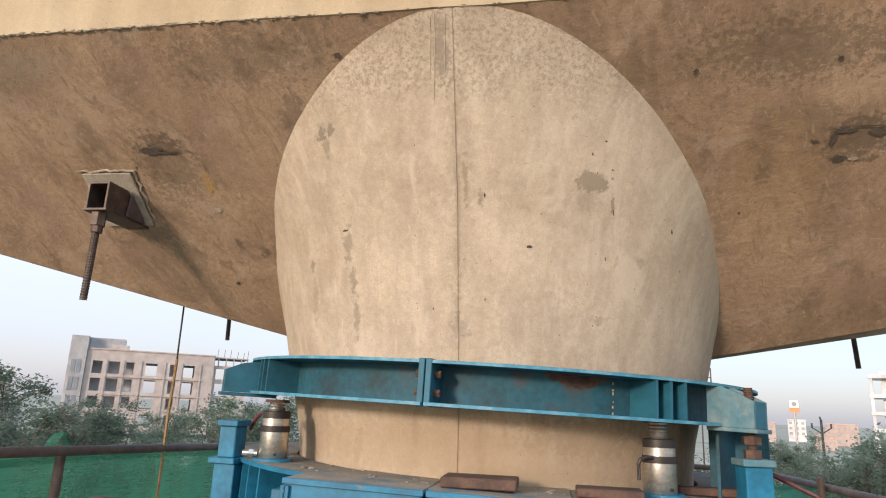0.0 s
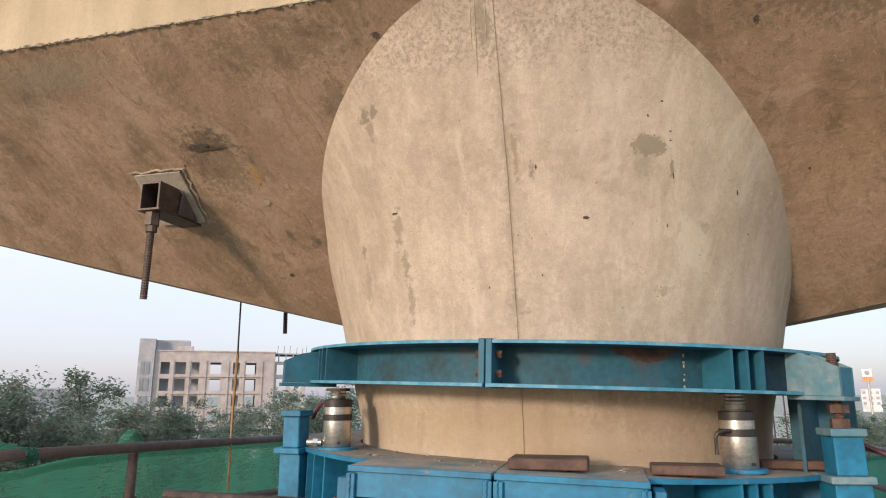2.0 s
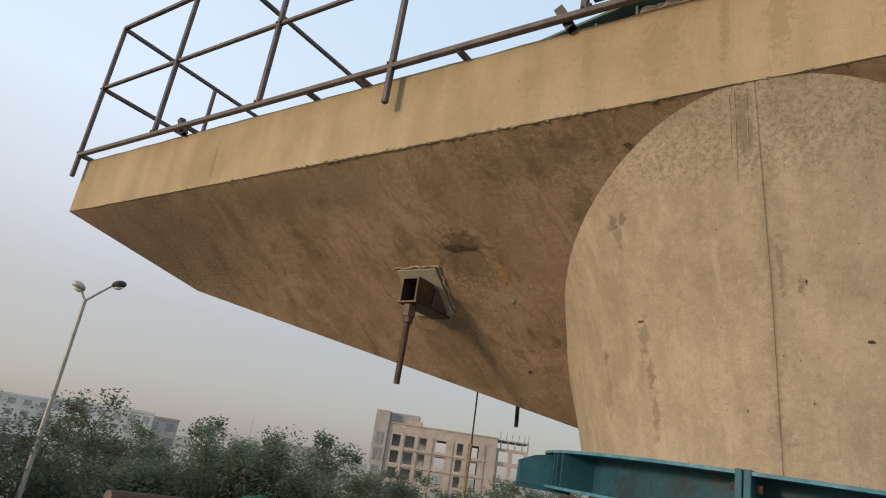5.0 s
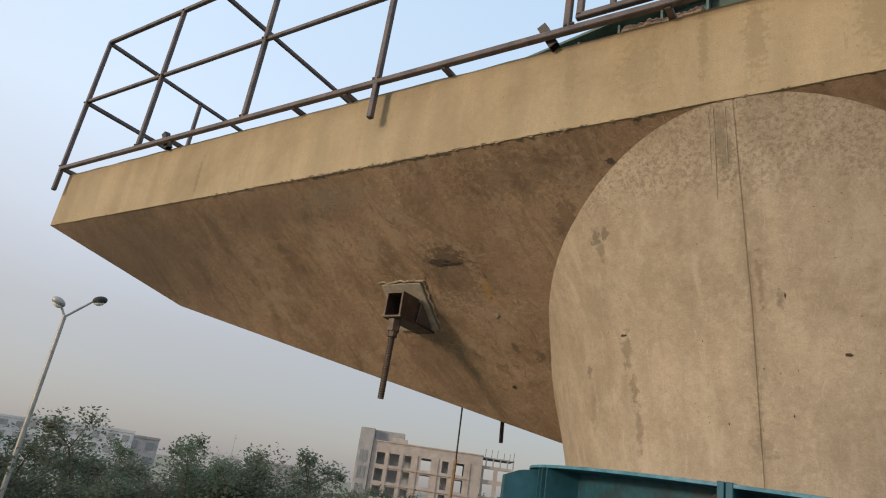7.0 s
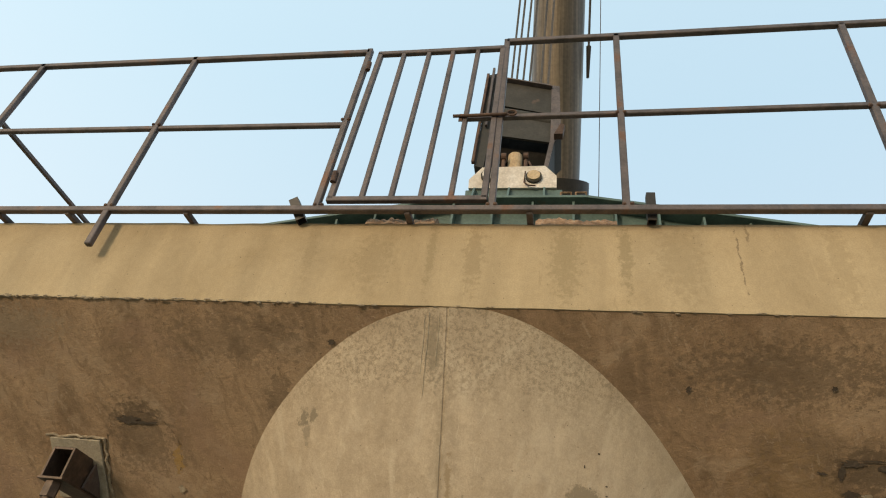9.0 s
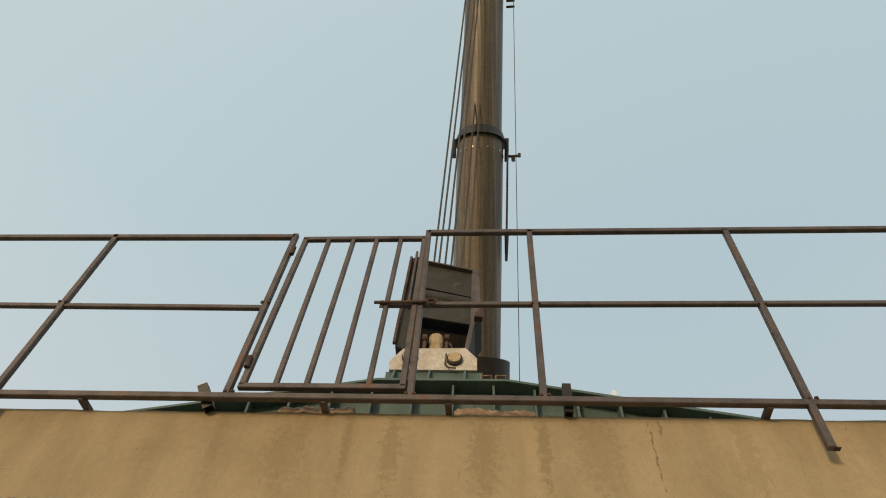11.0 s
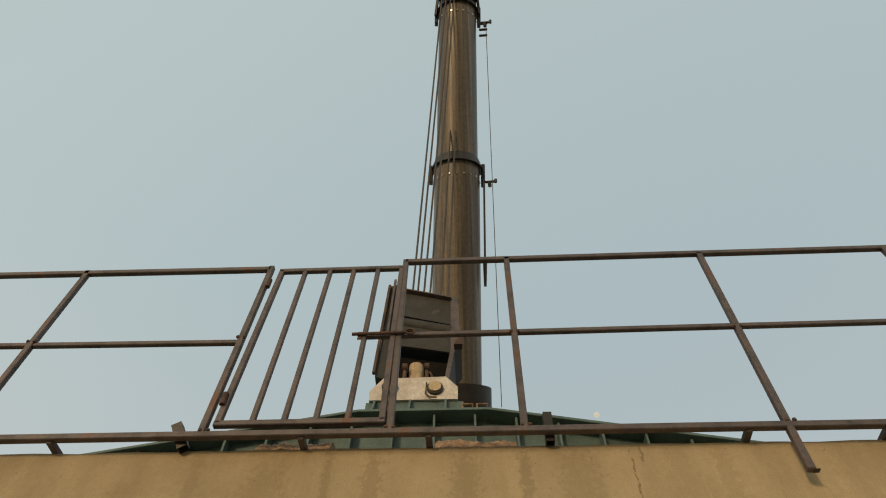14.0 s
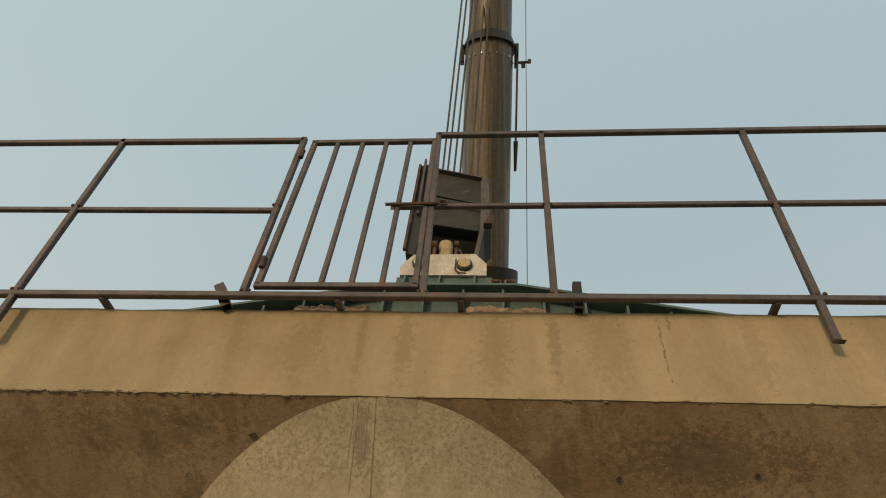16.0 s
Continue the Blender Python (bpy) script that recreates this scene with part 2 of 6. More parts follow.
GROUND = -6.5
AXIS = (0.025, 1.5)
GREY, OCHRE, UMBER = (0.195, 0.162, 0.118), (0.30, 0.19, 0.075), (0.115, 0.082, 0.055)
M_COLUMN = concrete("column_concrete", (0.435, 0.350, 0.258), (0.350, 0.277, 0.198), (0.485, 0.398, 0.300), (AXIS[0], AXIS[1], GROUND), 2.6, (15, 15, 1.1),
                    streak_span=(0.90, 1.05), grain_span=(0.91, 1.06), mark=0.46, bump=0.26, blots=(
    (9.0, 0.55, 0.66, (0.33, 0.265, 0.195), 0.34, (2.2, 2.2, 0.28)), (4.0, 0.52, 0.68, (0.53, 0.445, 0.345), 0.55, (1.4, 1.4, 0.45)), (30.0, 0.60, 0.68, (0.27, 0.215, 0.155), 0.42, (1.8, 1.8, 0.45)), (16.0, 0.60, 0.66, (0.55, 0.46, 0.35), 0.4, (2.5, 2.5, 0.2))),
                    band=2.63, band_color=(0.205, 0.165, 0.117), stains_and_shade=(
    ((0.474, 0.3, 2.325), (0.072, 0.5, 0.040), (0.262, 0.212, 0.152), 0.97), ((0.545, 0.3, 2.26), (0.008, 0.5, 0.05), GREY, 0.7), ((0.44, 0.3, 2.27), (0.05, 0.5, 0.05), GREY, 0.25),
    ((-0.59, 0.3, 2.535), (0.032, 0.5, 0.036), GREY, 0.85), ((-0.545, 0.3, 2.54), (0.022, 0.5, 0.022), GREY, 0.8), ((-0.57, 0.3, 2.485), (0.022, 0.5, 0.06), GREY, 0.6),
    ((-0.495, 0.4, 2.11), (0.026, 0.5, 0.09), GREY, 0.6), ((-0.47, 0.4, 1.97), (0.018, 0.5, 0.07), GREY, 0.7), ((-0.455, 0.4, 1.82), (0.018, 0.5, 0.12), GREY, 0.6),
    ((-0.69, 0.5, 2.05), (0.016, 0.5, 0.04), GREY, 0.7), ((-0.68, 0.5, 1.92), (0.022, 0.5, 0.12), GREY, 0.35), ((0.003, 0.2, 2.31), (0.014, 0.5, 0.11), (0.28, 0.205, 0.122), 0.72), ((0.060, 0.2, 2.25), (0.013, 0.5, 0.035), GREY, 0.6), ((-0.028, 0.3, 2.2), (0.016, 0.6, 0.55), (0.28, 0.22, 0.15), 0.45),
    ((-0.072, 0.1, 2.74), (0.034, 0.5, 0.15), GREY, 0.62), ((-0.02, 0.2, 2.25), (0.07, 0.5, 0.5), GREY, 0.20), ((-0.02, 0.4, 1.79), (0.05, 0.5, 0.05), GREY, 0.4), ((0.50, 0.4, 1.83), (0.03, 0.5, 0.03), GREY, 0.4),
    # the last, broad brown mark is dirt plus the collar's soft shade, painted in
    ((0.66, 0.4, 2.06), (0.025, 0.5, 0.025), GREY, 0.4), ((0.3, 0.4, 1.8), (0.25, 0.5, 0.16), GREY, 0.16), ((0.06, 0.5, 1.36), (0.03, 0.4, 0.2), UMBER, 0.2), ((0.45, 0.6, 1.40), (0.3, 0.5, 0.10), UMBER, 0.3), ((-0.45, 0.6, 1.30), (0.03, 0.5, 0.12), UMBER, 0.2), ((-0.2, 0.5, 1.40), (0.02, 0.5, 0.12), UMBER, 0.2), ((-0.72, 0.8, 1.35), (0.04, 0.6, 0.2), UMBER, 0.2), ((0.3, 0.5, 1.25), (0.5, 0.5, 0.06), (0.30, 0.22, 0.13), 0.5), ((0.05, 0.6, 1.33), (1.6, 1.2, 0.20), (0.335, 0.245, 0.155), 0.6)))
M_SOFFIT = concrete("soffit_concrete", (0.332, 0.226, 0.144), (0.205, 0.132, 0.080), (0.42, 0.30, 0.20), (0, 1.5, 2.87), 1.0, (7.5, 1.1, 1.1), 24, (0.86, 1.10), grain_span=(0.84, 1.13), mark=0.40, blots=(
    (2.6, 0.50, 0.66, (0.155, 0.105, 0.066), 0.62, (1.6, 0.8, 1)), (3.4, 0.53, 0.66, (0.40, 0.295, 0.205), 0.55, (1, 1, 1)), (9.0, 0.56, 0.66, (0.15, 0.10, 0.062), 0.5, (1.8, 0.6, 1)), (1.7, 0.52, 0.66, (0.30, 0.195, 0.14), 0.45, (1, 1, 1)), (26.0, 0.60, 0.66, (0.43, 0.33, 0.24), 0.4, (1.5, 0.5, 1))), stains_and_shade=(
    # the last three make a grey-green trail down to the right from the bracket
    ((-1.36, 0.50, 2.4), (0.18, 0.16, 5), UMBER, 0.45), ((-1.38, 0.40, 2.5), (0.12, 0.055, 5), UMBER, 0.65), ((-1.20, 0.555, 2.4), (0.024, 0.055, 5), (0.36, 0.22, 0.08), 0.85), ((-1.56, 0.77, 2.2), (0.10, 0.045, 5), (0.15, 0.125, 0.09), 0.6), ((-1.49, 0.86, 2.2), (0.05, 0.06, 5), (0.15, 0.13, 0.09), 0.55), ((-1.44, 0.95, 2.1), (0.035, 0.06, 5), (0.15, 0.13, 0.09), 0.5),
    ((1.15, 0.17, 2.7), (0.42, 0.11, 5), UMBER, 0.55), ((-0.72, 0.31, 2.6), (0.07, 0.09, 5), UMBER, 0.5), ((-1.16, 0.82, 2.2), (0.026, 0.036, 5), UMBER, 0.7), ((-1.04, 0.86, 2.2), (0.03, 0.036, 5), UMBER, 0.7),
    ((1.13, 0.56, 2.4), (0.035, 0.045, 5), UMBER, 0.7), ((1.2, 0.6, 2.4), (0.22, 0.3, 5), OCHRE, 0.22), ((-0.9, 0.12, 2.7), (0.4, 0.10, 5), UMBER, 0.38), ((1.45, 0.44, 2.5), (0.16, 0.09, 5), UMBER, 0.75),
    # darker and greyer towards the left end and along the upper edge
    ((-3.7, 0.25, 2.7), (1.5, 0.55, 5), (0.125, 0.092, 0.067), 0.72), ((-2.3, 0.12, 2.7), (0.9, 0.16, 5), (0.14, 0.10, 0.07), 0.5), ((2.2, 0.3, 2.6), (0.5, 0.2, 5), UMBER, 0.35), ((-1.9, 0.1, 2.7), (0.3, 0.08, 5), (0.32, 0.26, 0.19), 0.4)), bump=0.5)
M_FASCIA = concrete("fascia_concrete", (0.400, 0.308, 0.192), (0.322, 0.242, 0.143), (0.445, 0.350, 0.224), (0, 1.5, 2.87), 1.6, (5.5, 2, 0.8), 0, (0.86, 1.07), bump=0.10, grain_span=(0.95, 1.04), stains_and_shade=(
    ((-0.35, 0, 3.08), (0.10, 0.3, 0.16), (0.24, 0.18, 0.105), 0.4), ((0.05, 0, 3.1), (0.05, 0.3, 0.2), (0.24, 0.18, 0.105), 0.5), ((0.62, 0, 3.12), (0.03, 0.3, 0.22), (0.225, 0.175, 0.10), 0.55), ((0.40, 0, 3.1), (0.07, 0.3, 0.24), (0.24, 0.185, 0.105), 0.5), ((-0.12, 0, 3.12), (0.025, 0.3, 0.2), (0.24, 0.185, 0.105), 0.5),
    ((1.02, 0, 3.12), (0.005, 0.2, 0.20), UMBER, 0.6), ((1.06, 0, 3.22), (0.006, 0.2, 0.07), UMBER, 0.5), ((-1.56, 0, 3.08), (0.05, 0.3, 0.06), (0.24, 0.18, 0.105), 0.3), ((0.5, 0, 3.262), (1.9, 0.3, 0.028), (0.20, 0.14, 0.08), 0.6), ((0.82, 0, 3.10), (0.10, 0.3, 0.22), (0.24, 0.18, 0.105), 0.35), ((-0.62, 0, 3.15), (0.03, 0.3, 0.2), (0.24, 0.18, 0.105), 0.35), ((1.35, 0, 3.1), (0.05, 0.3, 0.25), (0.24, 0.18, 0.105), 0.3),
    ((-2.9, 0, 3.02), (0.02, 0.3, 0.14), (0.2, 0.15, 0.1), 0.5)))
M_ROUGH = material("broken_concrete", (0.30, 0.24, 0.17), 0.95, dark=(0.14, 0.11, 0.08), light=(0.46, 0.39, 0.30), size=18, fine=90, bump=0.6)
M_MORTAR = material("repair_mortar", (0.33, 0.29, 0.23), 0.9, size=14, fine=120, bump=0.3)
# dark colour for the shade inside holes that have no depth
M_HOLE_SHADE = material("hole_shade_concrete", (0.075, 0.056, 0.042), 0.95, size=20, bump=0.5)
M_OCHRE = material("ochre_rust_stain", (0.42, 0.25, 0.08), 0.9, size=20, bump=0.3)
M_BLUE = material("blue_paint", (0.008, 0.125, 0.222), 0.55, dark=(0.006, 0.072, 0.122), light=(0.018, 0.18, 0.30), size=4.5, fine=35, bump=0.1,
                  spots=(0.16, 0.13, 0.11), spot_size=13, spot_at=0.69, spot_soft=0.05, per_object=0.08)
# a tealer paint, also darkened for the shade inside the collar's channel
M_TEAL = material("shaded_teal_blue_paint", (0.014, 0.098, 0.145), 0.62, dark=(0.009, 0.062, 0.085), light=(0.024, 0.145, 0.205), size=4.0, fine=30, bump=0.1,
                  spots=(0.10, 0.055, 0.035), spot_size=6, spot_at=0.66, spot_soft=0.08, per_object=0.06)
# grime plus the shade between the flanges, both in the colour
M_GRIME_SHADE = material("grimy_shaded_teal_paint", (0.013, 0.078, 0.112), 0.7, dark=(0.018, 0.036, 0.042), light=(0.018, 0.11, 0.16), size=5.0, fine=40, bump=0.15,
                   spots=(0.062, 0.040, 0.030), spot_size=5, spot_at=0.56, spot_soft=0.16)
M_EDGE = material("scuffed_blue_edge", (0.06, 0.22, 0.31), 0.55, dark=(0.02, 0.14, 0.21), light=(0.16, 0.30, 0.36), size=14, fine=60, bump=0.2)
M_BLUE_DUSTY = material("dusty_blue_paint", (0.095, 0.18, 0.205), 0.7, dark=(0.05, 0.16, 0.21), light=(0.21, 0.25, 0.25), size=6, fine=40, bump=0.1,
                        spots=(0.24, 0.20, 0.16), spot_size=10, spot_at=0.62)
M_DUST = material("dusty_plate", (0.25, 0.205, 0.155), 0.9, dark=(0.06, 0.15, 0.19), light=(0.32, 0.265, 0.20), size=7, fine=70, bump=0.3)
M_STEEL = material("machined_steel", (0.56, 0.52, 0.46), 0.32, metal=0.9, dark=(0.42, 0.38, 0.33), light=(0.66, 0.62, 0.56), size=9, stretch=(1, 1, 6), fine=90, bump=0.03)
M_BLACK = material("black_steel", (0.035, 0.030, 0.027), 0.5, metal=0.3, size=10, bump=0.1)
M_RUST = material("rusty_steel", (0.088, 0.05, 0.036), 0.75, metal=0.2, dark=(0.045, 0.027, 0.021), light=(0.15, 0.085, 0.056), size=14, fine=80, bump=0.25)
M_ROD = material("dark_threaded_steel", (0.085, 0.062, 0.05), 0.55, metal=0.5, light=(0.15, 0.10, 0.075), size=20, bump=0.15)
M_RAIL = material("weathered_rail_steel", (0.118, 0.096, 0.094), 0.55, metal=0.4, dark=(0.055, 0.046, 0.048), light=(0.165, 0.125, 0.115), size=9, fine=90, bump=0.15,
                  spots=(0.155, 0.085, 0.06), spot_size=9, spot_at=0.60, spot_soft=0.1)
M_PIPE = material("rusted_scaffold_tube", (0.12, 0.085, 0.07), 0.7, metal=0.25, light=(0.20, 0.14, 0.11), size=8, bump=0.25)
M_GREEN = material("green_paint", (0.078, 0.125, 0.116), 0.5, dark=(0.045, 0.080, 0.076), light=(0.105, 0.16, 0.148), size=5, bump=0.1,
                   spots=(0.12, 0.09, 0.06), spot_size=9, spot_at=0.66)
M_WHITE = material("dirty_white_paint", (0.56, 0.50, 0.44), 0.6, dark=(0.42, 0.36, 0.30), light=(0.70, 0.66, 0.62), size=7, bump=0.1)
M_DARKGREY = material("dark_grey_paint", (0.034, 0.032, 0.029), 0.75, light=(0.06, 0.055, 0.05), size=5, bump=0.1, spots=(0.10, 0.065, 0.05), spot_size=7, spot_at=0.68)
# pale lengthwise streaks in the colour imitate reflections along the boom
M_BOOM = material("boom_paint_with_sheen", (0.135, 0.108, 0.084), 0.42, metal=0.3, dark=(0.07, 0.058, 0.048), light=(0.30, 0.235, 0.165), size=3.4, stretch=(6, 0.12, 0.12), fine=20, bump=0.02)
M_ROPE = material("steel_wire_rope", (0.10, 0.09, 0.085), 0.6, metal=0.4, size=30, bump=0.2)
M_JUTE = material("jute_sacking", (0.27, 0.165, 0.098), 0.95, dark=(0.12, 0.07, 0.04), light=(0.42, 0.28, 0.18), size=24, fine=70, bump=0.8)
M_BARREL = material("worn_barrel", (0.46, 0.34, 0.21), 0.8, dark=(0.22, 0.14, 0.08), light=(0.60, 0.47, 0.32), size=18, stretch=(1, 1, 0.3), bump=0.4)
# near black without sheen: the shade deep inside the jib foot, as colour
M_DEEP_SHADE = material("shaded_black_steel", (0.012, 0.011, 0.010), 0.8, light=(0.022, 0.02, 0.018), size=8, bump=0.1)
M_DEEP_SHADE.node_tree.nodes["Principled BSDF"].inputs["Specular IOR Level"].default_value = 0.1
M_YELLOW = material("yellow_cord", (0.52, 0.36, 0.08), 0.8, size=30, bump=0.3)
M_HEMP = material("brown_cord", (0.30, 0.19, 0.09), 0.9, size=30, bump=0.3)
M_HOSE = material("maroon_hose", (0.09, 0.028, 0.028), 0.5, size=30, bump=0.2)
M_BARK = material("bark", (0.12, 0.09, 0.07), 0.95, size=6, bump=0.6)
# leaf colours lifted above natural green to imitate haze over the trees
M_LEAF = material("leaves", (0.165, 0.196, 0.130), 0.95, dark=(0.12, 0.15, 0.096), light=(0.20, 0.225, 0.15), size=0.9, bump=0.1,
                  spots=(0.19, 0.128, 0.095), spot_size=0.9, spot_at=0.57, per_object=0.2)
leaf_nodes, leaf_links = M_LEAF.node_tree.nodes, M_LEAF.node_tree.links
leaf_glow, leaf_mix = leaf_nodes.new("ShaderNodeBsdfTranslucent"), leaf_nodes.new("ShaderNodeMixShader")
leaf_mix.inputs[0].default_value = 0.6
leaf_links.new(leaf_nodes["Principled BSDF"].inputs["Base Color"].links[0].from_socket, leaf_glow.inputs[0])
leaf_links.new(leaf_nodes["Principled BSDF"].outputs[0], leaf_mix.inputs[1])
leaf_links.new(leaf_glow.outputs[0], leaf_mix.inputs[2])
leaf_links.new(leaf_mix.outputs[0], leaf_nodes["Material Output"].inputs[0])
M_GROUND = material("dry_ground", (0.24, 0.21, 0.15), 0.95, dark=(0.11, 0.12, 0.07), light=(0.32, 0.28, 0.21), size=0.08, fine=2, bump=0.3)
M_PLANK = material("scaffold_plank", (0.28, 0.23, 0.17), 0.9, size=5, stretch=(1, 8, 1), bump=0.3, per_object=0.2)
M_BUILD = material("raw_building_concrete", (0.40, 0.34, 0.305), 0.9, dark=(0.335, 0.285, 0.255), light=(0.45, 0.385, 0.345), size=0.12, stretch=(1, 1, 0.5), fine=0.7, bump=0.05)
M_BUILD_GREY = material("grey_building_concrete", (0.33, 0.315, 0.31), 0.9, size=0.12, fine=0.7, bump=0.05)
# interior colour raised very pale to stand in for distance haze
M_INSIDE_HAZE = material("haze_paled_interior", (0.60, 0.61, 0.63), 0.95, size=0.4, bump=0.1)
M_PALE = material("pale_render", (0.58, 0.56, 0.55), 0.85, size=0.3, fine=4, bump=0.05)
# window grey also has the distance haze mixed into its colour
M_WINDOW = material("hazy_window", (0.20, 0.21, 0.22), 0.5, size=0.4, bump=0.02)
M_PINK = material("pink_render", (0.42, 0.31, 0.27), 0.85, size=0.3, fine=4, bump=0.05)
M_GALV = material("galvanised_pole", (0.33, 0.32, 0.295), 0.5, metal=0.4, size=3, bump=0.05)
M_SIGN = material("orange_sign", (0.75, 0.20, 0.05), 0.5, size=3, bump=0.02)
M_SIGN_WHITE = material("white_sign", (0.8, 0.78, 0.74), 0.5, size=3, bump=0.02)

M_NET = bpy.data.materials.new("green_net")
M_NET.use_nodes = True
nn, nl = M_NET.node_tree.nodes, M_NET.node_tree.links
net_p = nn["Principled BSDF"]
net_p.inputs["Base Color"].default_value, net_p.inputs["Roughness"].default_value = (0.055, 0.205, 0.135, 1), 0.85
net_through, net_half, net_clear, net_all = nn.new("ShaderNodeBsdfTranslucent"), nn.new("ShaderNodeMixShader"), nn.new("ShaderNodeBsdfTransparent"), nn.new("ShaderNodeMixShader")
net_through.inputs[0].default_value, net_half.inputs[0].default_value = (0.075, 0.29, 0.19, 1), 0.5
net_at, net_noise, net_span, net_weave, net_place = nn.new("ShaderNodeTexCoord"), nn.new("ShaderNodeTexNoise"), nn.new("ShaderNodeMapRange"), nn.new("ShaderNodeTexNoise"), nn.new("ShaderNodeMapping")
net_place.inputs["Scale"].default_value = (5, 5, 90)
net_weave.inputs["Scale"].default_value, net_weave.inputs["Detail"].default_value = 2.0, 4
nl.new(net_at.outputs["Object"], net_place.inputs[0])
nl.new(net_place.outputs[0], net_weave.inputs["Vector"])
net_sum = nn.new("ShaderNodeMath")
net_sum.operation = "MULTIPLY_ADD"
net_sum.inputs[1].default_value = 0.5
net_noise.inputs["Scale"].default_value, net_noise.inputs["Detail"].default_value = 2.5, 7
net_span.inputs["From Min"].default_value, net_span.inputs["From Max"].default_value = 0.55, 0.95
net_span.inputs["To Min"].default_value, net_span.inputs["To Max"].default_value = 0.52, 0.92
nl.new(net_at.outputs["Object"], net_noise.inputs["Vector"])
nl.new(net_weave.outputs[0], net_sum.inputs[0])
nl.new(net_noise.outputs[0], net_sum.inputs[2])
nl.new(net_sum.outputs[0], net_span.inputs[0])
nl.new(net_p.outputs[0], net_half.inputs[1])
nl.new(net_through.outputs[0], net_half.inputs[2])
nl.new(net_span.outputs[0], net_all.inputs[0])
nl.new(net_clear.outputs[0], net_all.inputs[1])
nl.new(net_half.outputs[0], net_all.inputs[2])
nl.new(net_all.outputs[0], nn["Material Output"].inputs[0])


# ---- building blocks ----
BASES = {}


def thing(name, base, label, category, group="", kind=""):
    """An empty at the base of a thing; its parts are modelled in world places."""
    ob = tagged(new(name), label, category, group, kind)
    ob.location = base
    BASES[ob] = Vector(base)
    return ob


def finish(bm, name, mat, smooth=False):
    me = bpy.data.meshes.new(name)
    bmesh.ops.recalc_face_normals(bm, faces=bm.faces)
    bm.to_mesh(me)
    bm.free()
    me.materials.append(mat)
    if smooth:
        for f in me.polygons:
            f.use_smooth = True
        me.set_sharp_from_angle(angle=radians(38))
    return me


def part(name, bm, mat, parent, label="", smooth=False):
    me = finish(bm, name, mat, smooth)
    me.transform(Matrix.Translation(-BASES[parent]))
    ob = new(name, me)
    ob.parent = parent
    BASES[ob] = BASES[parent]
    return tagged(ob, label)


def solid(name, bm, mat, label, category, kind="", group="", smooth=False):
    """A thing of one single mesh."""
    return tagged(new(name, finish(bm, name, mat, smooth)), label, category, group, kind)


def box(lo, hi, bevel=0.0, m=None, bm=None):
    bm = bm or bmesh.new()
    c = [(a + b) / 2 for a, b in zip(lo, hi)]
    s = [abs(b - a) for a, b in zip(lo, hi)]
    made = bmesh.ops.create_cube(bm, size=1, matrix=(m or Matrix()) @ Matrix.Translation(c) @ Matrix.Diagonal((*s, 1)))
    if bevel:
        edges = list({e for v in made["verts"] for e in v.link_edges})
        bmesh.ops.bevel(bm, geom=edges, offset=bevel, segments=1, affect="EDGES")
    return bm


def along(a, b):
    a, b = Vector(a), Vector(b)
    return Matrix.Translation((a + b) / 2) @ (b - a).to_track_quat("Z", "X").to_matrix().to_4x4(), (b - a).length


def rod(a, b, r, r2=None, seg=12, bm=None):
    bm = bm or bmesh.new()
    m, length = along(a, b)
    bmesh.ops.create_cone(bm, cap_ends=True, segments=seg, radius1=r, radius2=r if r2 is None else r2, depth=length, matrix=m)
    return bm


def bar(a, b, w, d, bevel=0.003, bm=None, up=(0, -1, 0)):
    """A square tube from a to b."""
    a, b = Vector(a), Vector(b)
    z = (b - a).normalized()
    y = Vector(up)
    if abs(z.dot(y)) > 0.9:
        y = Vector((0, 0, 1))
    x = y.cross(z).normalized()
    y = z.cross(x)
    m = Matrix((x, y, z)).transposed().to_4x4()
    m.translation = (a + b) / 2
    length = (b - a).length
    return box((-w / 2, -d / 2, -length / 2), (w / 2, d / 2, length / 2), bevel, m, bm)


def threaded(a, b, r, pitch=0.012):
    """A threaded bar: a lathe of ridges."""
    bm = bmesh.new()
    m, length = along(a, b)
    n = max(2, int(length / pitch * 2))
    rings = []
    for i in range(n + 1):
        rr = r * (1.0 if i % 2 else 0.88)
        z = -length / 2 + length * i / n
        rings.append([bm.verts.new(m @ Vector((rr * math.cos(k * math.tau / 12), rr * math.sin(k * math.tau / 12), z))) for k in range(12)])
    for p, q in zip(rings, rings[1:]):
        for k in range(12):
            bm.faces.new((p[k], p[(k + 1) % 12], q[(k + 1) % 12], q[k]))
    bm.faces.new(rings[0]), bm.faces.new(rings[-1])
    return bm


def prism(points, thick, m=None, bm=None, bevel=0.0):
    """A flat polygon in local x and y, thickened along local z from 0."""
    bm = bm or bmesh.new()
    m = m or Matrix()
    lo = [bm.verts.new(m @ Vector((x, y, 0))) for x, y in points]
    hi = [bm.verts.new(m @ Vector((x, y, thick))) for x, y in points]
    n = len(points)
    bm.faces.new(lo[::-1]), bm.faces.new(hi)
    for i in range(n):
        bm.faces.new((lo[i], lo[(i + 1) % n], hi[(i + 1) % n], hi[i]))
    if bevel:
        bmesh.ops.bevel(bm, geom=list(bm.edges), offset=bevel, segments=1, affect="EDGES")
    return bm


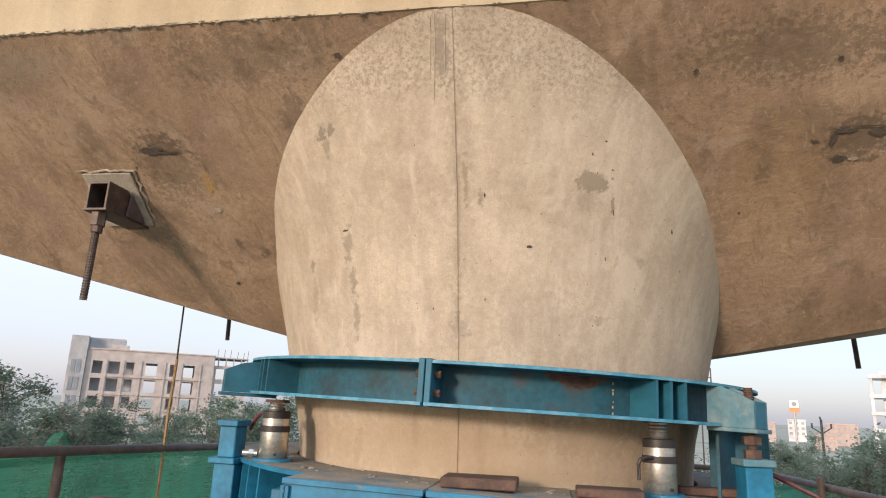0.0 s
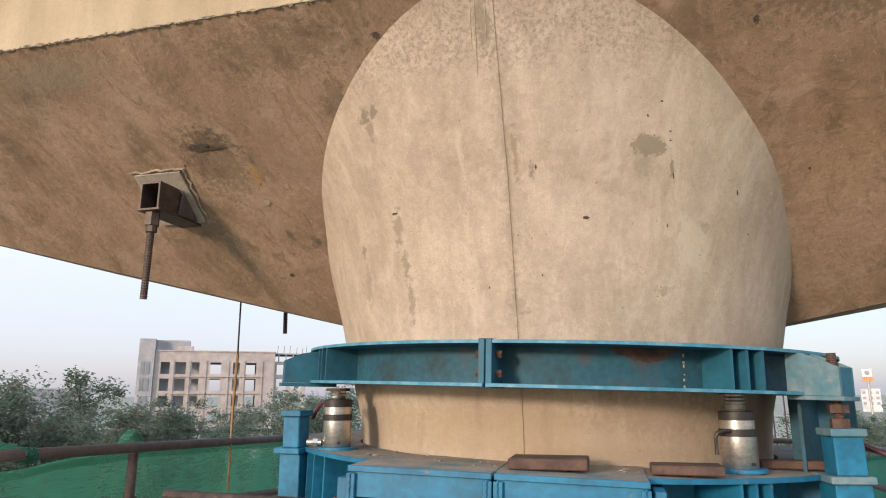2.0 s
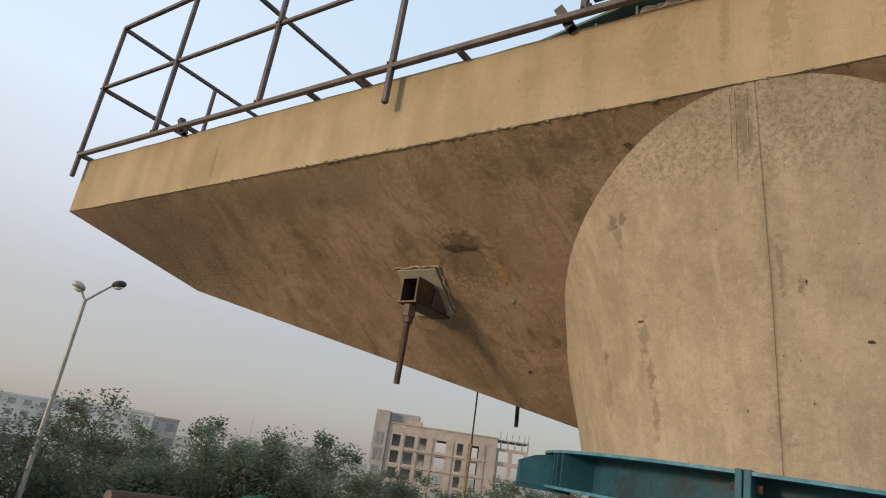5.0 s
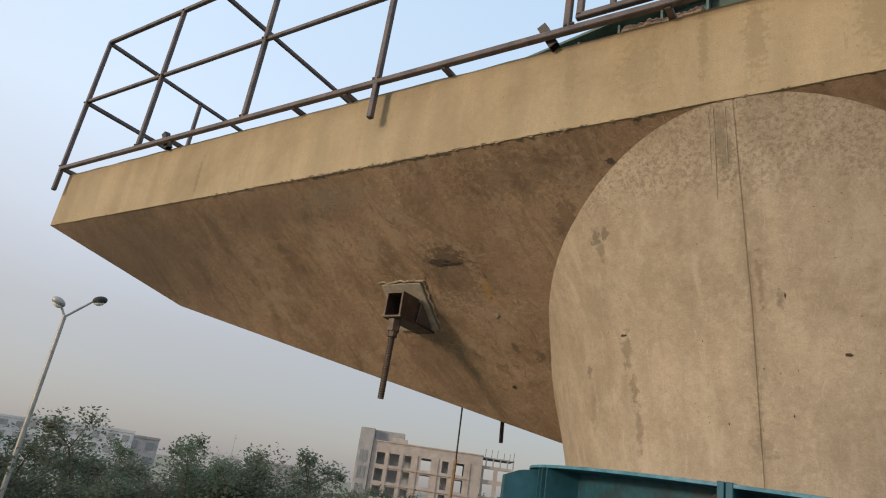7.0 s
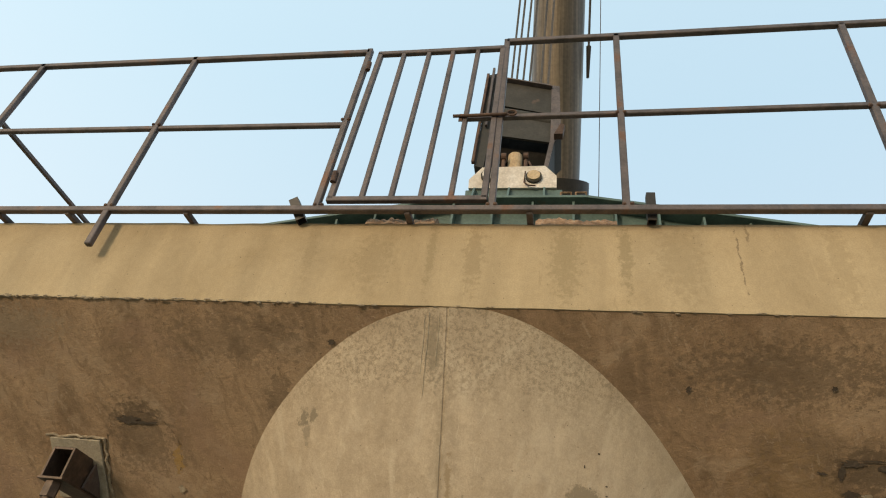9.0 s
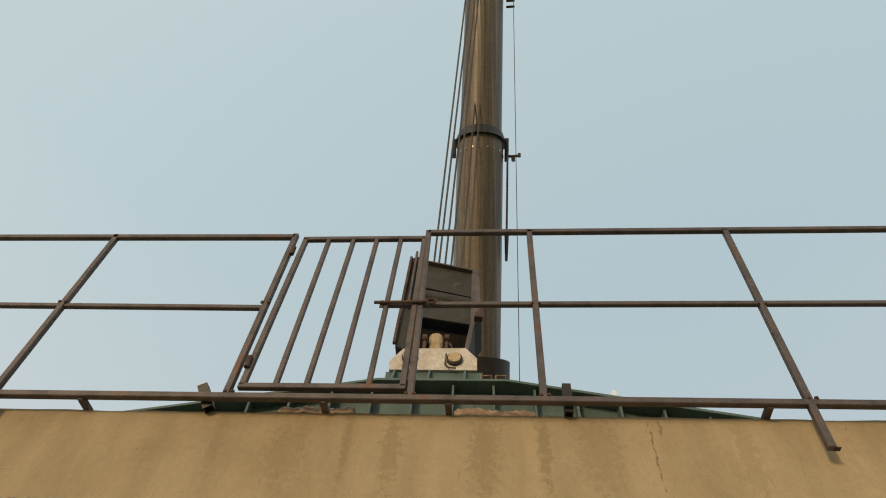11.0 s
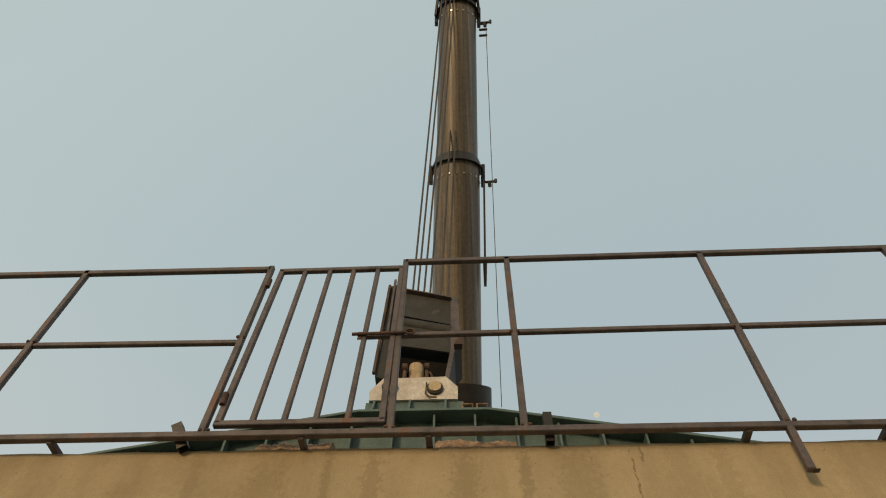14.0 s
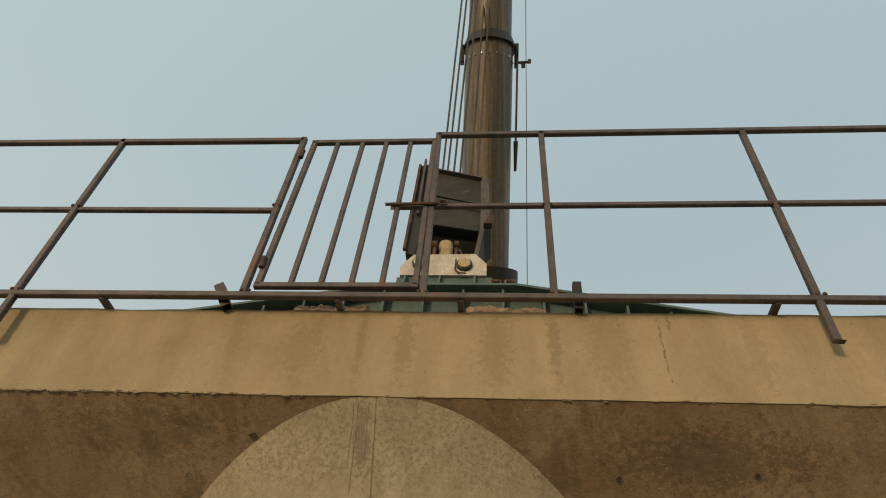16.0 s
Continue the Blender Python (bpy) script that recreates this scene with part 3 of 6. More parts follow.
def lathe(profile, center, seg=48, a0=0.0, a1=360.0, bm=None, caps=True):
    """A profile of (radius, z) turned about the vertical axis at center; an open turn gets flat ends."""
    bm = bm or bmesh.new()
    whole = abs(a1 - a0 - 360) < 1e-6
    n = seg if whole else seg + 1
    rows = []
    for r, z in profile:
        rows.append([bm.verts.new((center[0] + r * math.sin(radians(a0 + (a1 - a0) * k / seg)), center[1] - r * math.cos(radians(a0 + (a1 - a0) * k / seg)), z)) for k in range(n)])
    for p, q in zip(rows, rows[1:]):
        for k in range(n if whole else n - 1):
            bm.faces.new((p[k], p[(k + 1) % n], q[(k + 1) % n], q[k]))
    if caps and not whole:
        bm.faces.new([row[0] for row in rows]), bm.faces.new([row[-1] for row in rows][::-1])
    return bm


def arc_ring(r0, r1, z0, z1, center, a0, a1, seg=64):
    return lathe([(r0, z0), (r1, z0), (r1, z1), (r0, z1), (r0, z0)], center, seg, a0, a1, caps=abs(a1 - a0 - 360) > 1e-6)


def weld(bm):
    bmesh.ops.remove_doubles(bm, verts=bm.verts, dist=1e-5)
    return bm


def tube_path(points, r, seg=8):
    bm = bmesh.new()
    rings = []
    pts = [Vector(p) for p in points]
    for i, p in enumerate(pts):
        d = (pts[min(i + 1, len(pts) - 1)] - pts[max(i - 1, 0)]).normalized()
        m = d.to_track_quat("Z", "X").to_matrix()
        rings.append([bm.verts.new(p + m @ Vector((r * math.cos(k * math.tau / seg), r * math.sin(k * math.tau / seg), 0))) for k in range(seg)])
    for p, q in zip(rings, rings[1:]):
        for k in range(seg):
            bm.faces.new((p[k], p[(k + 1) % seg], q[(k + 1) % seg], q[k]))
    bm.faces.new(rings[0]), bm.faces.new(rings[-1])
    return bm


def bow(a, b, sag, n=14, side=(0, 0, -1)):
    a, b, side = Vector(a), Vector(b), Vector(side)
    return [a.lerp(b, i / n) + side * sag * 4 * (i / n) * (1 - i / n) for i in range(n + 1)]


def polar(angle, r, z):
    return Vector((AXIS[0] + r * math.sin(radians(angle)), AXIS[1] - r * math.cos(radians(angle)), z))


# ---- ground and platform ----
bm = bmesh.new()
bmesh.ops.create_grid(bm, x_segments=40, y_segments=40, size=2200, matrix=Matrix.Translation((0, 0, GROUND)))
solid("ground", bm, M_GROUND, "dry dusty ground with patches of low green", "ground", "structure")
platform = thing("scaffold_platform", (0, 0, -0.06), "timber plank platform on scaffold tubes round the pier", "platform")
for i in range(17):
    x = -2.15 + i * 0.255
    for y0, y1 in ((-3.2, 0.35), (2.65, 4.6)) if abs(x + 0.12) < 1.15 else ((-3.2, 4.6),):
        part("plank", box((x, y0, -0.05), (x + 0.24, y1, 0.0), 0.004), M_PLANK, platform)
for x in (-2.0, 2.06):
    for y in (-3.0, 1.5, 4.4):
        part("standard", rod((x, y, GROUND), (x, y, -0.05), 0.024), M_PIPE, platform)

# ---- pier ----
ZF, ZT, SLOPE = 2.87, 3.27, 0.8
PROFILE = [(0.965, GROUND), (0.965, 1.15), (0.98, 1.35), (1.045, 1.62), (1.090, 1.83), (1.148, 2.05), (1.192, 2.2), (1.262, 2.36), (1.322, 2.51), (1.386, 2.66), (1.446, 2.78), (1.497, 2.869)]


def column_radius(z):
    for (r0, z0), (r1, z1) in zip(PROFILE, PROFILE[1:]):
        if z <= z1:
            return r0 + (r1 - r0) * (z - z0) / (z1 - z0)
    return PROFILE[-1][0]


def lean(z):
    """How far the column's centre lies off its axis at that height."""
    f = min(1, max(0, (z - 2.2) / 0.36))
    return -0.010 - 0.024 * f * f * (3 - 2 * f)


column = thing("pier_column", (AXIS[0], AXIS[1], GROUND), "flared round concrete pier column with chips and a vertical joint", "column", kind="structure")
fine = [(column_radius(z), z) for z in [GROUND, 0.6] + [1.15 + 0.0573 * i for i in range(31)]]
bm = bmesh.new()
angles = [k * 360 / 128 for k in range(128)]
groove = [-1.22, -1.075, -0.925, -0.78]
angles = sorted([a for a in angles if not 355.5 < a < 359.9 and a > 0.01] + [360 + g for g in groove] + [0.0])
rows = []
for r, z in fine:
    row = []
    for a in angles:
        depth = 0.0042 if abs(a - 359.0) < 0.13 else 0.0
        wander = 1.0 + 0.03 * math.sin(z * 9) + 0.02 * math.sin(z * 23) + math.degrees(math.asin((-0.025 - AXIS[0] - lean(z)) / r))
        aa = a + (wander if abs(a - 359.0) < 0.4 else 0.0)
        row.append(bm.verts.new(polar(aa, r - depth, z) + Vector((lean(z), 0, 0))))
    rows.append(row)
for p, q in zip(rows, rows[1:]):
    for k in range(len(angles)):
        bm.faces.new((p[k], p[(k + 1) % len(angles)], q[(k + 1) % len(angles)], q[k]))
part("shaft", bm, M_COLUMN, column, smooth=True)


def on_column(x, z, proud=0.0015):
    """The front of the column at that x and height."""
    r = column_radius(z) + proud
    return Vector((x, AXIS[1] - math.sqrt(max(0.01, r * r - (x - AXIS[0] - lean(z)) ** 2)), z))


def blotch(x, z, w, h, seed, n=18, rough=0.3, proud=0.002):
    """An uneven patch that lies on the column's face."""
    rnd = random.Random(seed)
    bm = bmesh.new()
    mid = bm.verts.new(on_column(x, z, proud))
    rim = []
    for k in range(n):
        f = 1 + rnd.uniform(-rough, rough)
        rim.append(bm.verts.new(on_column(x + w / 2 * f * math.cos(k * math.tau / n), z + h / 2 * f * math.sin(k * math.tau / n), proud)))
    for k in range(n):
        bm.faces.new((mid, rim[k], rim[(k + 1) % n]))
    return bm


# flat dark patches paint the shade of small chips and pits
for x, z, w, h in ((0.239, 2.083, 0.022, 0.010), (-0.503, 2.170, 0.026, 0.009), (0.075, 2.26, 0.006, 0.016), (0.545, 2.375, 0.010, 0.005), (0.545, 2.345, 0.009, 0.004),
                   (0.47, 2.42, 0.006, 0.010), (0.52, 2.47, 0.008, 0.006), (0.79, 2.2, 0.006, 0.02), (0.55, 2.23, 0.005, 0.02), (0.83, 2.06, 0.004, 0.012), (0.52, 2.06, 0.004, 0.014)):
    part("chip", blotch(x, z, w, h, int((x + 2) * 1000 + z * 77), n=10), M_HOLE_SHADE, column)
M_LIME = material("lime_streak", (0.52, 0.44, 0.33), 0.9, size=25, bump=0.3)
for x, z0, z1 in ((-0.100, 2.58, 2.855), (-0.116, 2.66, 2.845), (-0.062, 2.68, 2.85)):
    bm = bmesh.new()
    rows = []
    for k in range(31):
        z = z0 + (z1 - z0) * k / 30
        half = 0.0012 + 0.0012 * abs(noise.noise(Vector((k * 0.4, x * 50, 0))))
        xx = x + 0.05 * (z - 2.7) + 0.0015 * noise.noise(Vector((k * 0.2, 3, x)))
        rows.append([bm.verts.new(on_column(xx + d, z, h)) for d, h in ((-half, 0.0004), (0, 0.003), (half, 0.0004))])
    for p, q in zip(rows, rows[1:]):
        for k in range(2):
            bm.faces.new((p[k], p[k + 1], q[k + 1], q[k]))
    part("form_ridge", bm, M_LIME, column)
rnd = random.Random(5)
for i in range(40):
    x, z, s = rnd.uniform(-0.75, 0.8), rnd.uniform(1.7, 2.75), rnd.choice((0.002, 0.003, 0.003, 0.004))
    part("pit", blotch(x, z, s, s * rnd.uniform(0.8, 2.5), i, n=6), M_HOLE_SHADE, column)

# the cap: a vertical edge band and, under it, a hull of sloping faces
XE = 4.46
cap = thing("pier_cap", (0, 1.5, ZF), "long concrete pier cap with buff edge band and brown sloping soffit", "bridge deck", kind="structure")
bm = box((-XE, 0, ZF), (XE, 3.0, ZT))
bmesh.ops.subdivide_edges(bm, edges=[e for e in bm.edges if abs(e.verts[0].co.x - e.verts[1].co.x) > 1], cuts=140)
for v in bm.verts:
    low = v.co.z < ZF + 0.01
    wob = noise.noise(Vector((v.co.x * 5, v.co.y, v.co.z * 3)))
    if low and v.co.y < 0.01:
        v.co.z += 0.003 * wob
        v.co.y -= 0.003 * abs(noise.noise(Vector((v.co.x * 17, 3, 1))))
    elif v.co.y < 0.01:
        v.co.z += 0.006 * wob
part("edge_band", bm, M_FASCIA, cap)


def keel(x):
    """Height of the lower edge of the sloping face at x."""
    return 2.426 - (x + 3.535) * 0.2417 if x < 0 else 1.783 + (x - 1.1) * 0.189


def hull_y(z):
    return (ZF - z) / SLOPE


bm = bmesh.new()
stations = [-3.535 + 0.12 * i for i in range(30)] + [0.0] + [0.1 + 0.12 * i for i in range(29)] + [3.535]
front, back, top_f, top_b = [], [], [], []
for x in stations:
    z = max(keel(x), 1.70)
    y = hull_y(z)
    y = min(y, 1.46)
    front.append(bm.verts.new((x, y, z)))
    back.append(bm.verts.new((x, 3.0 - y, z)))
    xx = x if -3.5 < x < 3.5 else math.copysign(XE, x)
    top_f.append(bm.verts.new((xx, 0.006, ZF)))
    top_b.append(bm.verts.new((xx, 2.994, ZF)))
for i in range(len(stations) - 1):
    bm.faces.new((top_f[i], top_f[i + 1], front[i + 1], front[i]))
    bm.faces.new((back[i], back[i + 1], top_b[i + 1], top_b[i]))
    bm.faces.new((front[i], front[i + 1], back[i + 1], back[i]))
    bm.faces.new((top_b[i], top_b[i + 1], top_f[i + 1], top_f[i]))
for i in (0, -1):
    bm.faces.new((top_f[i], front[i], back[i], top_b[i]))
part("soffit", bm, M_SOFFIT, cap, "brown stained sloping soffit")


def on_soffit(x, y, proud=0.002):
    n = Vector((0, -SLOPE, -1)).normalized()
    return Vector((x, y, ZF - SLOPE * y)) + n * proud


def soffit_blotch(x, y, w, h, seed, n=20, rough=0.3, proud=0.002, skew=0.0):
    rnd = random.Random(seed)
    bm = bmesh.new()
    mid = bm.verts.new(on_soffit(x, y, proud))
    rim = []
    for k in range(n):
        f = 1 + rnd.uniform(-rough, rough)
        v = h / 2 * f * math.sin(k * math.tau / n)
        rim.append(bm.verts.new(on_soffit(x + w / 2 * f * math.cos(k * math.tau / n) + skew * v, y + v * 0.78, proud)))
    for k in range(n):
        bm.faces.new((mid, rim[k], rim[(k + 1) % n]))
    return bm


# dark entries are flat patches painting the shade inside notches and chips
for x, y, w, h, mat, name in (
        (-1.415, 0.418, 0.105, 0.034, M_HOLE_SHADE, "notch"), (-1.325, 0.425, 0.10, 0.013, M_HOLE_SHADE, "notch"), (-1.20, 0.66, 0.03, 0.035, M_ROUGH, "chip"), (-0.485, 0.12, 0.028, 0.026, M_HOLE_SHADE, "chip"),
        (1.075, 0.70, 0.010, 0.012, M_HOLE_SHADE, "chip"), (1.385, 0.415, 0.07, 0.026, M_HOLE_SHADE, "notch"), (1.352, 0.445, 0.022, 0.05, M_HOLE_SHADE, "notch"), (1.50, 0.425, 0.06, 0.032, M_HOLE_SHADE, "notch"), (1.46, 0.404, 0.12, 0.008, M_HOLE_SHADE, "notch"), (1.388, 0.507, 0.055, 0.03, M_HOLE_SHADE, "notch"), (1.29, 0.45, 0.035, 0.012, M_HOLE_SHADE, "chip"), (1.44, 0.51, 0.03, 0.018, M_ROUGH, "chip"),
        (0.83, 0.22, 0.018, 0.022, M_HOLE_SHADE, "chip"), (-1.55, 0.66, 0.02, 0.018, M_HOLE_SHADE, "chip"), (-1.24, 1.01, 0.022, 0.02, M_HOLE_SHADE, "chip"), (1.3, 0.2, 0.02, 0.02, M_HOLE_SHADE, "chip"), (1.9, 0.3, 0.03, 0.03, M_HOLE_SHADE, "chip")):
    part(name, soffit_blotch(x, y, w, h, int((x + 3) * 991 + y * 71), proud=0.003, rough=0.4), mat, cap)
rnd = random.Random(77)
bm = bmesh.new()
for i in range(330):
    x = rnd.gauss(-1.5, 0.55) if i % 3 else rnd.uniform(-2.8, 2.8)
    size = rnd.choice((0.0025, 0.003, 0.004, 0.006))
    turn = Euler((rnd.uniform(0, 3), rnd.uniform(0, 3), rnd.uniform(0, 3))).to_matrix().to_4x4()
    bmesh.ops.create_icosphere(bm, subdivisions=1, radius=size, matrix=Matrix.Translation((x, 0.001 + rnd.uniform(-0.003, 0.004), ZF + rnd.uniform(-0.004, 0.006))) @ Matrix.Diagonal((rnd.uniform(1, 3.5), 1, rnd.uniform(0.5, 1), 1)) @ turn)
part("spalled_edge", bm, M_ROUGH, cap, "ragged crumbs of broken concrete along the lower edge")
# a shallow ring of old formwork joint round the notch, broken in places
M_DIRT = material("joint_dirt", (0.15, 0.102, 0.064), 0.95, dark=(0.09, 0.06, 0.04), light=(0.22, 0.155, 0.10), size=30, fine=120, bump=0.4)
bm = bmesh.new()
rnd, ring = random.Random(4), []
for k in range(91):
    a = math.pi * 0.92 + math.pi * 1.22 * k / 90
    mid, half = 0.176 + 0.004 * noise.noise(Vector((k * 0.13, 0, 0))), max(0.0004, 0.0014 + 0.0036 * noise.noise(Vector((k * 0.31, 5, 0))))
    ring.append([bm.verts.new(on_soffit(-1.36 + r * math.cos(a), 0.53 + 0.82 * r * math.sin(a), d)) for r, d in ((mid - half, 0.0008), (mid, 0.0016), (mid + half, 0.0008))])
for p, q in zip(ring, ring[1:]):
    if rnd.random() < 0.62:
        bm.faces.new((p[0], q[0], q[1], p[1])), bm.faces.new((p[1], q[1], q[2], p[2]))
part("formwork_joint", bm, M_DIRT, cap, smooth=True)


# ---- rod brackets under the cap ----
def rod_bracket():
    """A welded box on a plate, with a threaded bar hanging from it."""
    b = thing("rod_bracket", (-1.72, 0.62, 2.38), "dark steel box bracket on a plate with a hanging threaded bar", "bracket", "rod brackets under the cap")
    n = Vector((0, -SLOPE, -1)).normalized()
    down = Vector((0, 1, -SLOPE)).normalized()
    m = Matrix(((1, 0, 0), tuple(down), tuple(n))).transposed().to_4x4()
    m.translation = on_soffit(-1.68, 0.612, 0.0)
    part("plate", box((-0.122, -0.145, 0.0), (0.122, 0.145, 0.012), 0.002, m), M_MORTAR, b, "grey mortar-smeared steel plate")
    rnd = random.Random(8)
    line = [m @ Vector((-0.14 + 0.28 * k / 15, -0.152 + rnd.uniform(-0.007, 0.007), 0.004 + rnd.uniform(-0.004, 0.004))) for k in range(16)]
    line += [m @ Vector((0.137 + rnd.uniform(-0.006, 0.006), -0.145 + 0.29 * k / 12, 0.002 + rnd.uniform(-0.004, 0.003))) for k in range(1, 13)]
    bm = tube_path(line, 0.006, 7)
    part("mortar_bead", bm, M_ROUGH, b)
    # the box is square-cut to stand plumb, open to the front
    x0, x1, y0, y1, z0, z1 = -1.708, -1.605, 0.435, 0.63, 2.282, 2.405
    t = 0.01
    bm = bmesh.new()
    for lo, hi in (((x0, y0, z0), (x0 + t, y1 + .05, z1)), ((x1 - t, y0, z0), (x1, y1 + .05, z1)), ((x0 + t, y0, z1 - t), (x1 - t, y1 - .1, z1)), ((x0 - 0.006, y0 - 0.004, z0 - t), (x1 + 0.006, y1 + 0.12, z0)),
                   ((x0 + t, y0 + 0.1, z0), (x1 - t, y0 + 0.11, z1 - t))):
        box(lo, hi, 0.001, None, bm)
    part("box", bm, M_ROD, b)
    part("gusset", prism([(0, 0), (0.13, 0), (0.02, 0.13)], 0.01, Matrix.Translation((x1 + 0.005, y0 + 0.13, z0)) @ Matrix(((0, 0, 1, 0), (1, 0, 0, 0), (0, 1, 0, 0), (0, 0, 0, 1)))), M_RAIL, b)
    part("nut", rod((-1.662, 0.475, 2.285), (-1.662, 0.475, 2.21), 0.032, seg=6), M_ROD, b)
    part("nut", rod((-1.662, 0.475, 2.212), (-1.662, 0.475, 2.18), 0.024, seg=8), M_ROD, b)
    part("bar", threaded((-1.662, 0.475, 2.285), (-1.678, 0.487, 1.882), 0.0165), M_ROD, b)
    return b


bracket = rod_bracket()
for pm in (Matrix.Translation((0, 3.0, 0)) @ Matrix.Rotation(math.pi, 4, "Z"),):
    far = copy_thing(bracket, pm @ Matrix.Translation(BASES[bracket]))
    far.location = (2.29, 2.42, 2.335)
    other = copy_thing(bracket, pm @ Matrix.Translation(BASES[bracket]))
    other.location = (-2.04, 2.42, 2.42)

# ---- the clamp collars round the column ----
TILT = Matrix.Translation((AXIS[0], AXIS[1], 1.5)) @ Matrix.Rotation(radians(1.7), 4, "Y") @ Matrix.Translation((-AXIS[0], -AXIS[1], -1.5))
JOINT = -6.65
ZU0, ZU1, RU = 1.49, 1.648, 1.245
collar = thing("jacking_collar", (AXIS[0], AXIS[1], ZU0), "blue painted steel collar clamped round the column above the jacks", "steel collar")
for side, (a0, a1) in enumerate(((JOINT + 0.25, JOINT + 179.75), (JOINT + 180.25, JOINT + 359.75))):
    inner = 1.062
    part("top_flange", arc_ring(inner, RU, ZU1 - 0.012, ZU1, AXIS, a0, a1), M_TEAL, collar)
    part("bottom_flange", arc_ring(inner - 0.04, RU + 0.012, ZU0, ZU0 + 0.012, AXIS, a0, a1), M_TEAL, collar)
    for z in (ZU0 + 0.0005, ZU1 - 0.0115):
        part("flange_edge", arc_ring(RU + (0.0125 if z < 1.55 else 0.0005), RU + (0.0145 if z < 1.55 else 0.0025), z, z + 0.011, AXIS, a0, a1), M_EDGE, collar)
    part("web", arc_ring(1.088, 1.10, ZU0 + 0.012, ZU1 - 0.012, AXIS, a0, a1), M_GRIME_SHADE, collar, "dirt-streaked teal web, darkened for the shade between the flanges")
    for a in (a0 + 0.35, a1 - 0.35):
        m = Matrix.Translation((AXIS[0], AXIS[1], 0)) @ Matrix.Rotation(radians(a), 4, "Z")
        end = part("end_plate", box((-0.011, -RU - 0.006, ZU0 - 0.004), (0.011, -1.08, ZU1 + 0.004), 0.002, m), M_TEAL, collar)
        for z in (1.535, 1.60):
            s = -1 if a > a0 + 90 else 1
            part("bolt", rod(m @ Vector((s * 0.009, -1.2, z)), m @ Vector((s * 0.034, -1.2, z)), 0.0145, seg=6), M_RUST, end)
bm = bmesh.new()
rows = []
for k in range(49):
    u = k / 48
    a = radians(14.0 + 13.5 * u)
    d = 0.012 + 0.055 * max(0.0, math.sin(math.pi * min(1.0, u * 1.15)) ** 0.8 * (0.35 + 0.65 * u)) + 0.010 * noise.noise(Vector((u * 14, 2, 0))) + 0.005 * noise.noise(Vector((u * 45, 2, 0)))
    rows.append([bm.verts.new((AXIS[0] + 1.1012 * math.sin(a), AXIS[1] - 1.1012 * math.cos(a), z)) for z in (ZU1 - 0.0125, ZU1 - 0.0125 - max(0.004, d))])
for p, q in zip(rows, rows[1:]):
    bm.faces.new((p[0], p[1], q[1], q[0]))
part("rust_patch", bm, M_RUST, collar, "rust showing through the paint")
RIBS = (27.9, 32.1, 35.2, 38.5, -46.4, -49.2, -51.6, 90, 128, 135, 142, 180, 218, 225, 232, 270)
for a in RIBS:
    m = Matrix.Translation((AXIS[0], AXIS[1], 0)) @ Matrix.Rotation(radians(a), 4, "Z")
    if a != 27.9:
        part("rib", box((-0.006, -RU + 0.004, ZU0 + 0.012), (0.006, -1.08, ZU1 - 0.012), 0, m), M_TEAL, collar)
    else:
        rnd = random.Random(31)
        for k in range(6):
            z = ZU0 + 0.02 + 0.021 * k + rnd.uniform(-0.007, 0.007)
            part("weld_spatter", box((rnd.uniform(-0.005, 0), -1.104, z), (rnd.uniform(0.001, 0.004), -1.099, z + rnd.uniform(0.004, 0.012)), 0.001, m), M_MORTAR, collar)
for a, mat, r0, r1, w in ((49.3, M_BLUE_DUSTY, 1.2, 1.378, 0.052), (-57, M_TEAL, 1.14, 1.37, 0.05), (140, M_TEAL, 1.14, 1.43, 0.06), (220, M_TEAL, 1.14, 1.43, 0.06)):
    m = Matrix.Translation((AXIS[0], AXIS[1], 0)) @ Matrix.Rotation(radians(a), 4, "Z")
    face = [(-r0, ZU0), (-r1, ZU0), (-r1, ZU1 - 0.062), (-r1 + 0.07, ZU1 - 0.03), (-r0 - 0.06, ZU1 - 0.012), (-r0, ZU1 - 0.012)]
    turn = Matrix(((0, 0, 1, 0), (1, 0, 0, 0), (0, 1, 0, 0), (0, 0, 0, 1)))
    lug = part("lug", prism(face, 0.012, m @ Matrix.Translation((-w, 0, 0)) @ turn), mat, collar, "dusty faded blue lug" if a == 49.3 else "")
    part("side_plate", prism(face, 0.012, m @ Matrix.Translation((w - 0.012, 0, 0)) @ turn), mat, lug)
    part("foot_plate", box((-w - 0.008, -r1 - 0.012, ZU0 - 0.016), (w + 0.008, -r0, ZU0 - 0.001), 0.002, m), mat, lug)
    part("cover_plate", box((-w + 0.012, -r1 - 0.001, ZU0), (w - 0.012, -r1 + 0.011, ZU1 - 0.062), 0.001, m), M_TEAL, lug)
collar.matrix_world = TILT @ Matrix.Translation(BASES[collar])

ZL0, ZL1, RL = 0.86, 1.225, 1.275
base_collar = thing("base_collar", (AXIS[0], AXIS[1], ZL0), "blue painted steel support collar with dusty top plate under the jacks", "steel collar")
for a0, a1 in ((JOINT + 1.0, JOINT + 179.6), (JOINT + 180.4, JOINT + 359.4)):
    part("top_plate", arc_ring(0.985, RL, ZL1 - 0.014, ZL1, AXIS, a0, a1), M_DUST, base_collar, "dusty rust-streaked top plate")
    part("plate_edge", arc_ring(RL, RL + 0.006, ZL1 - 0.016, ZL1 + 0.001, AXIS, a0, a1), M_BLUE, base_collar)
    part("web", arc_ring(1.03, 1.045, ZL0, ZL1 - 0.014, AXIS, a0, a1), M_BLUE, base_collar)
    part("bottom_plate", arc_ring(0.985, RL, ZL0 - 0.014, ZL0, AXIS, a0, a1), M_BLUE, base_collar)
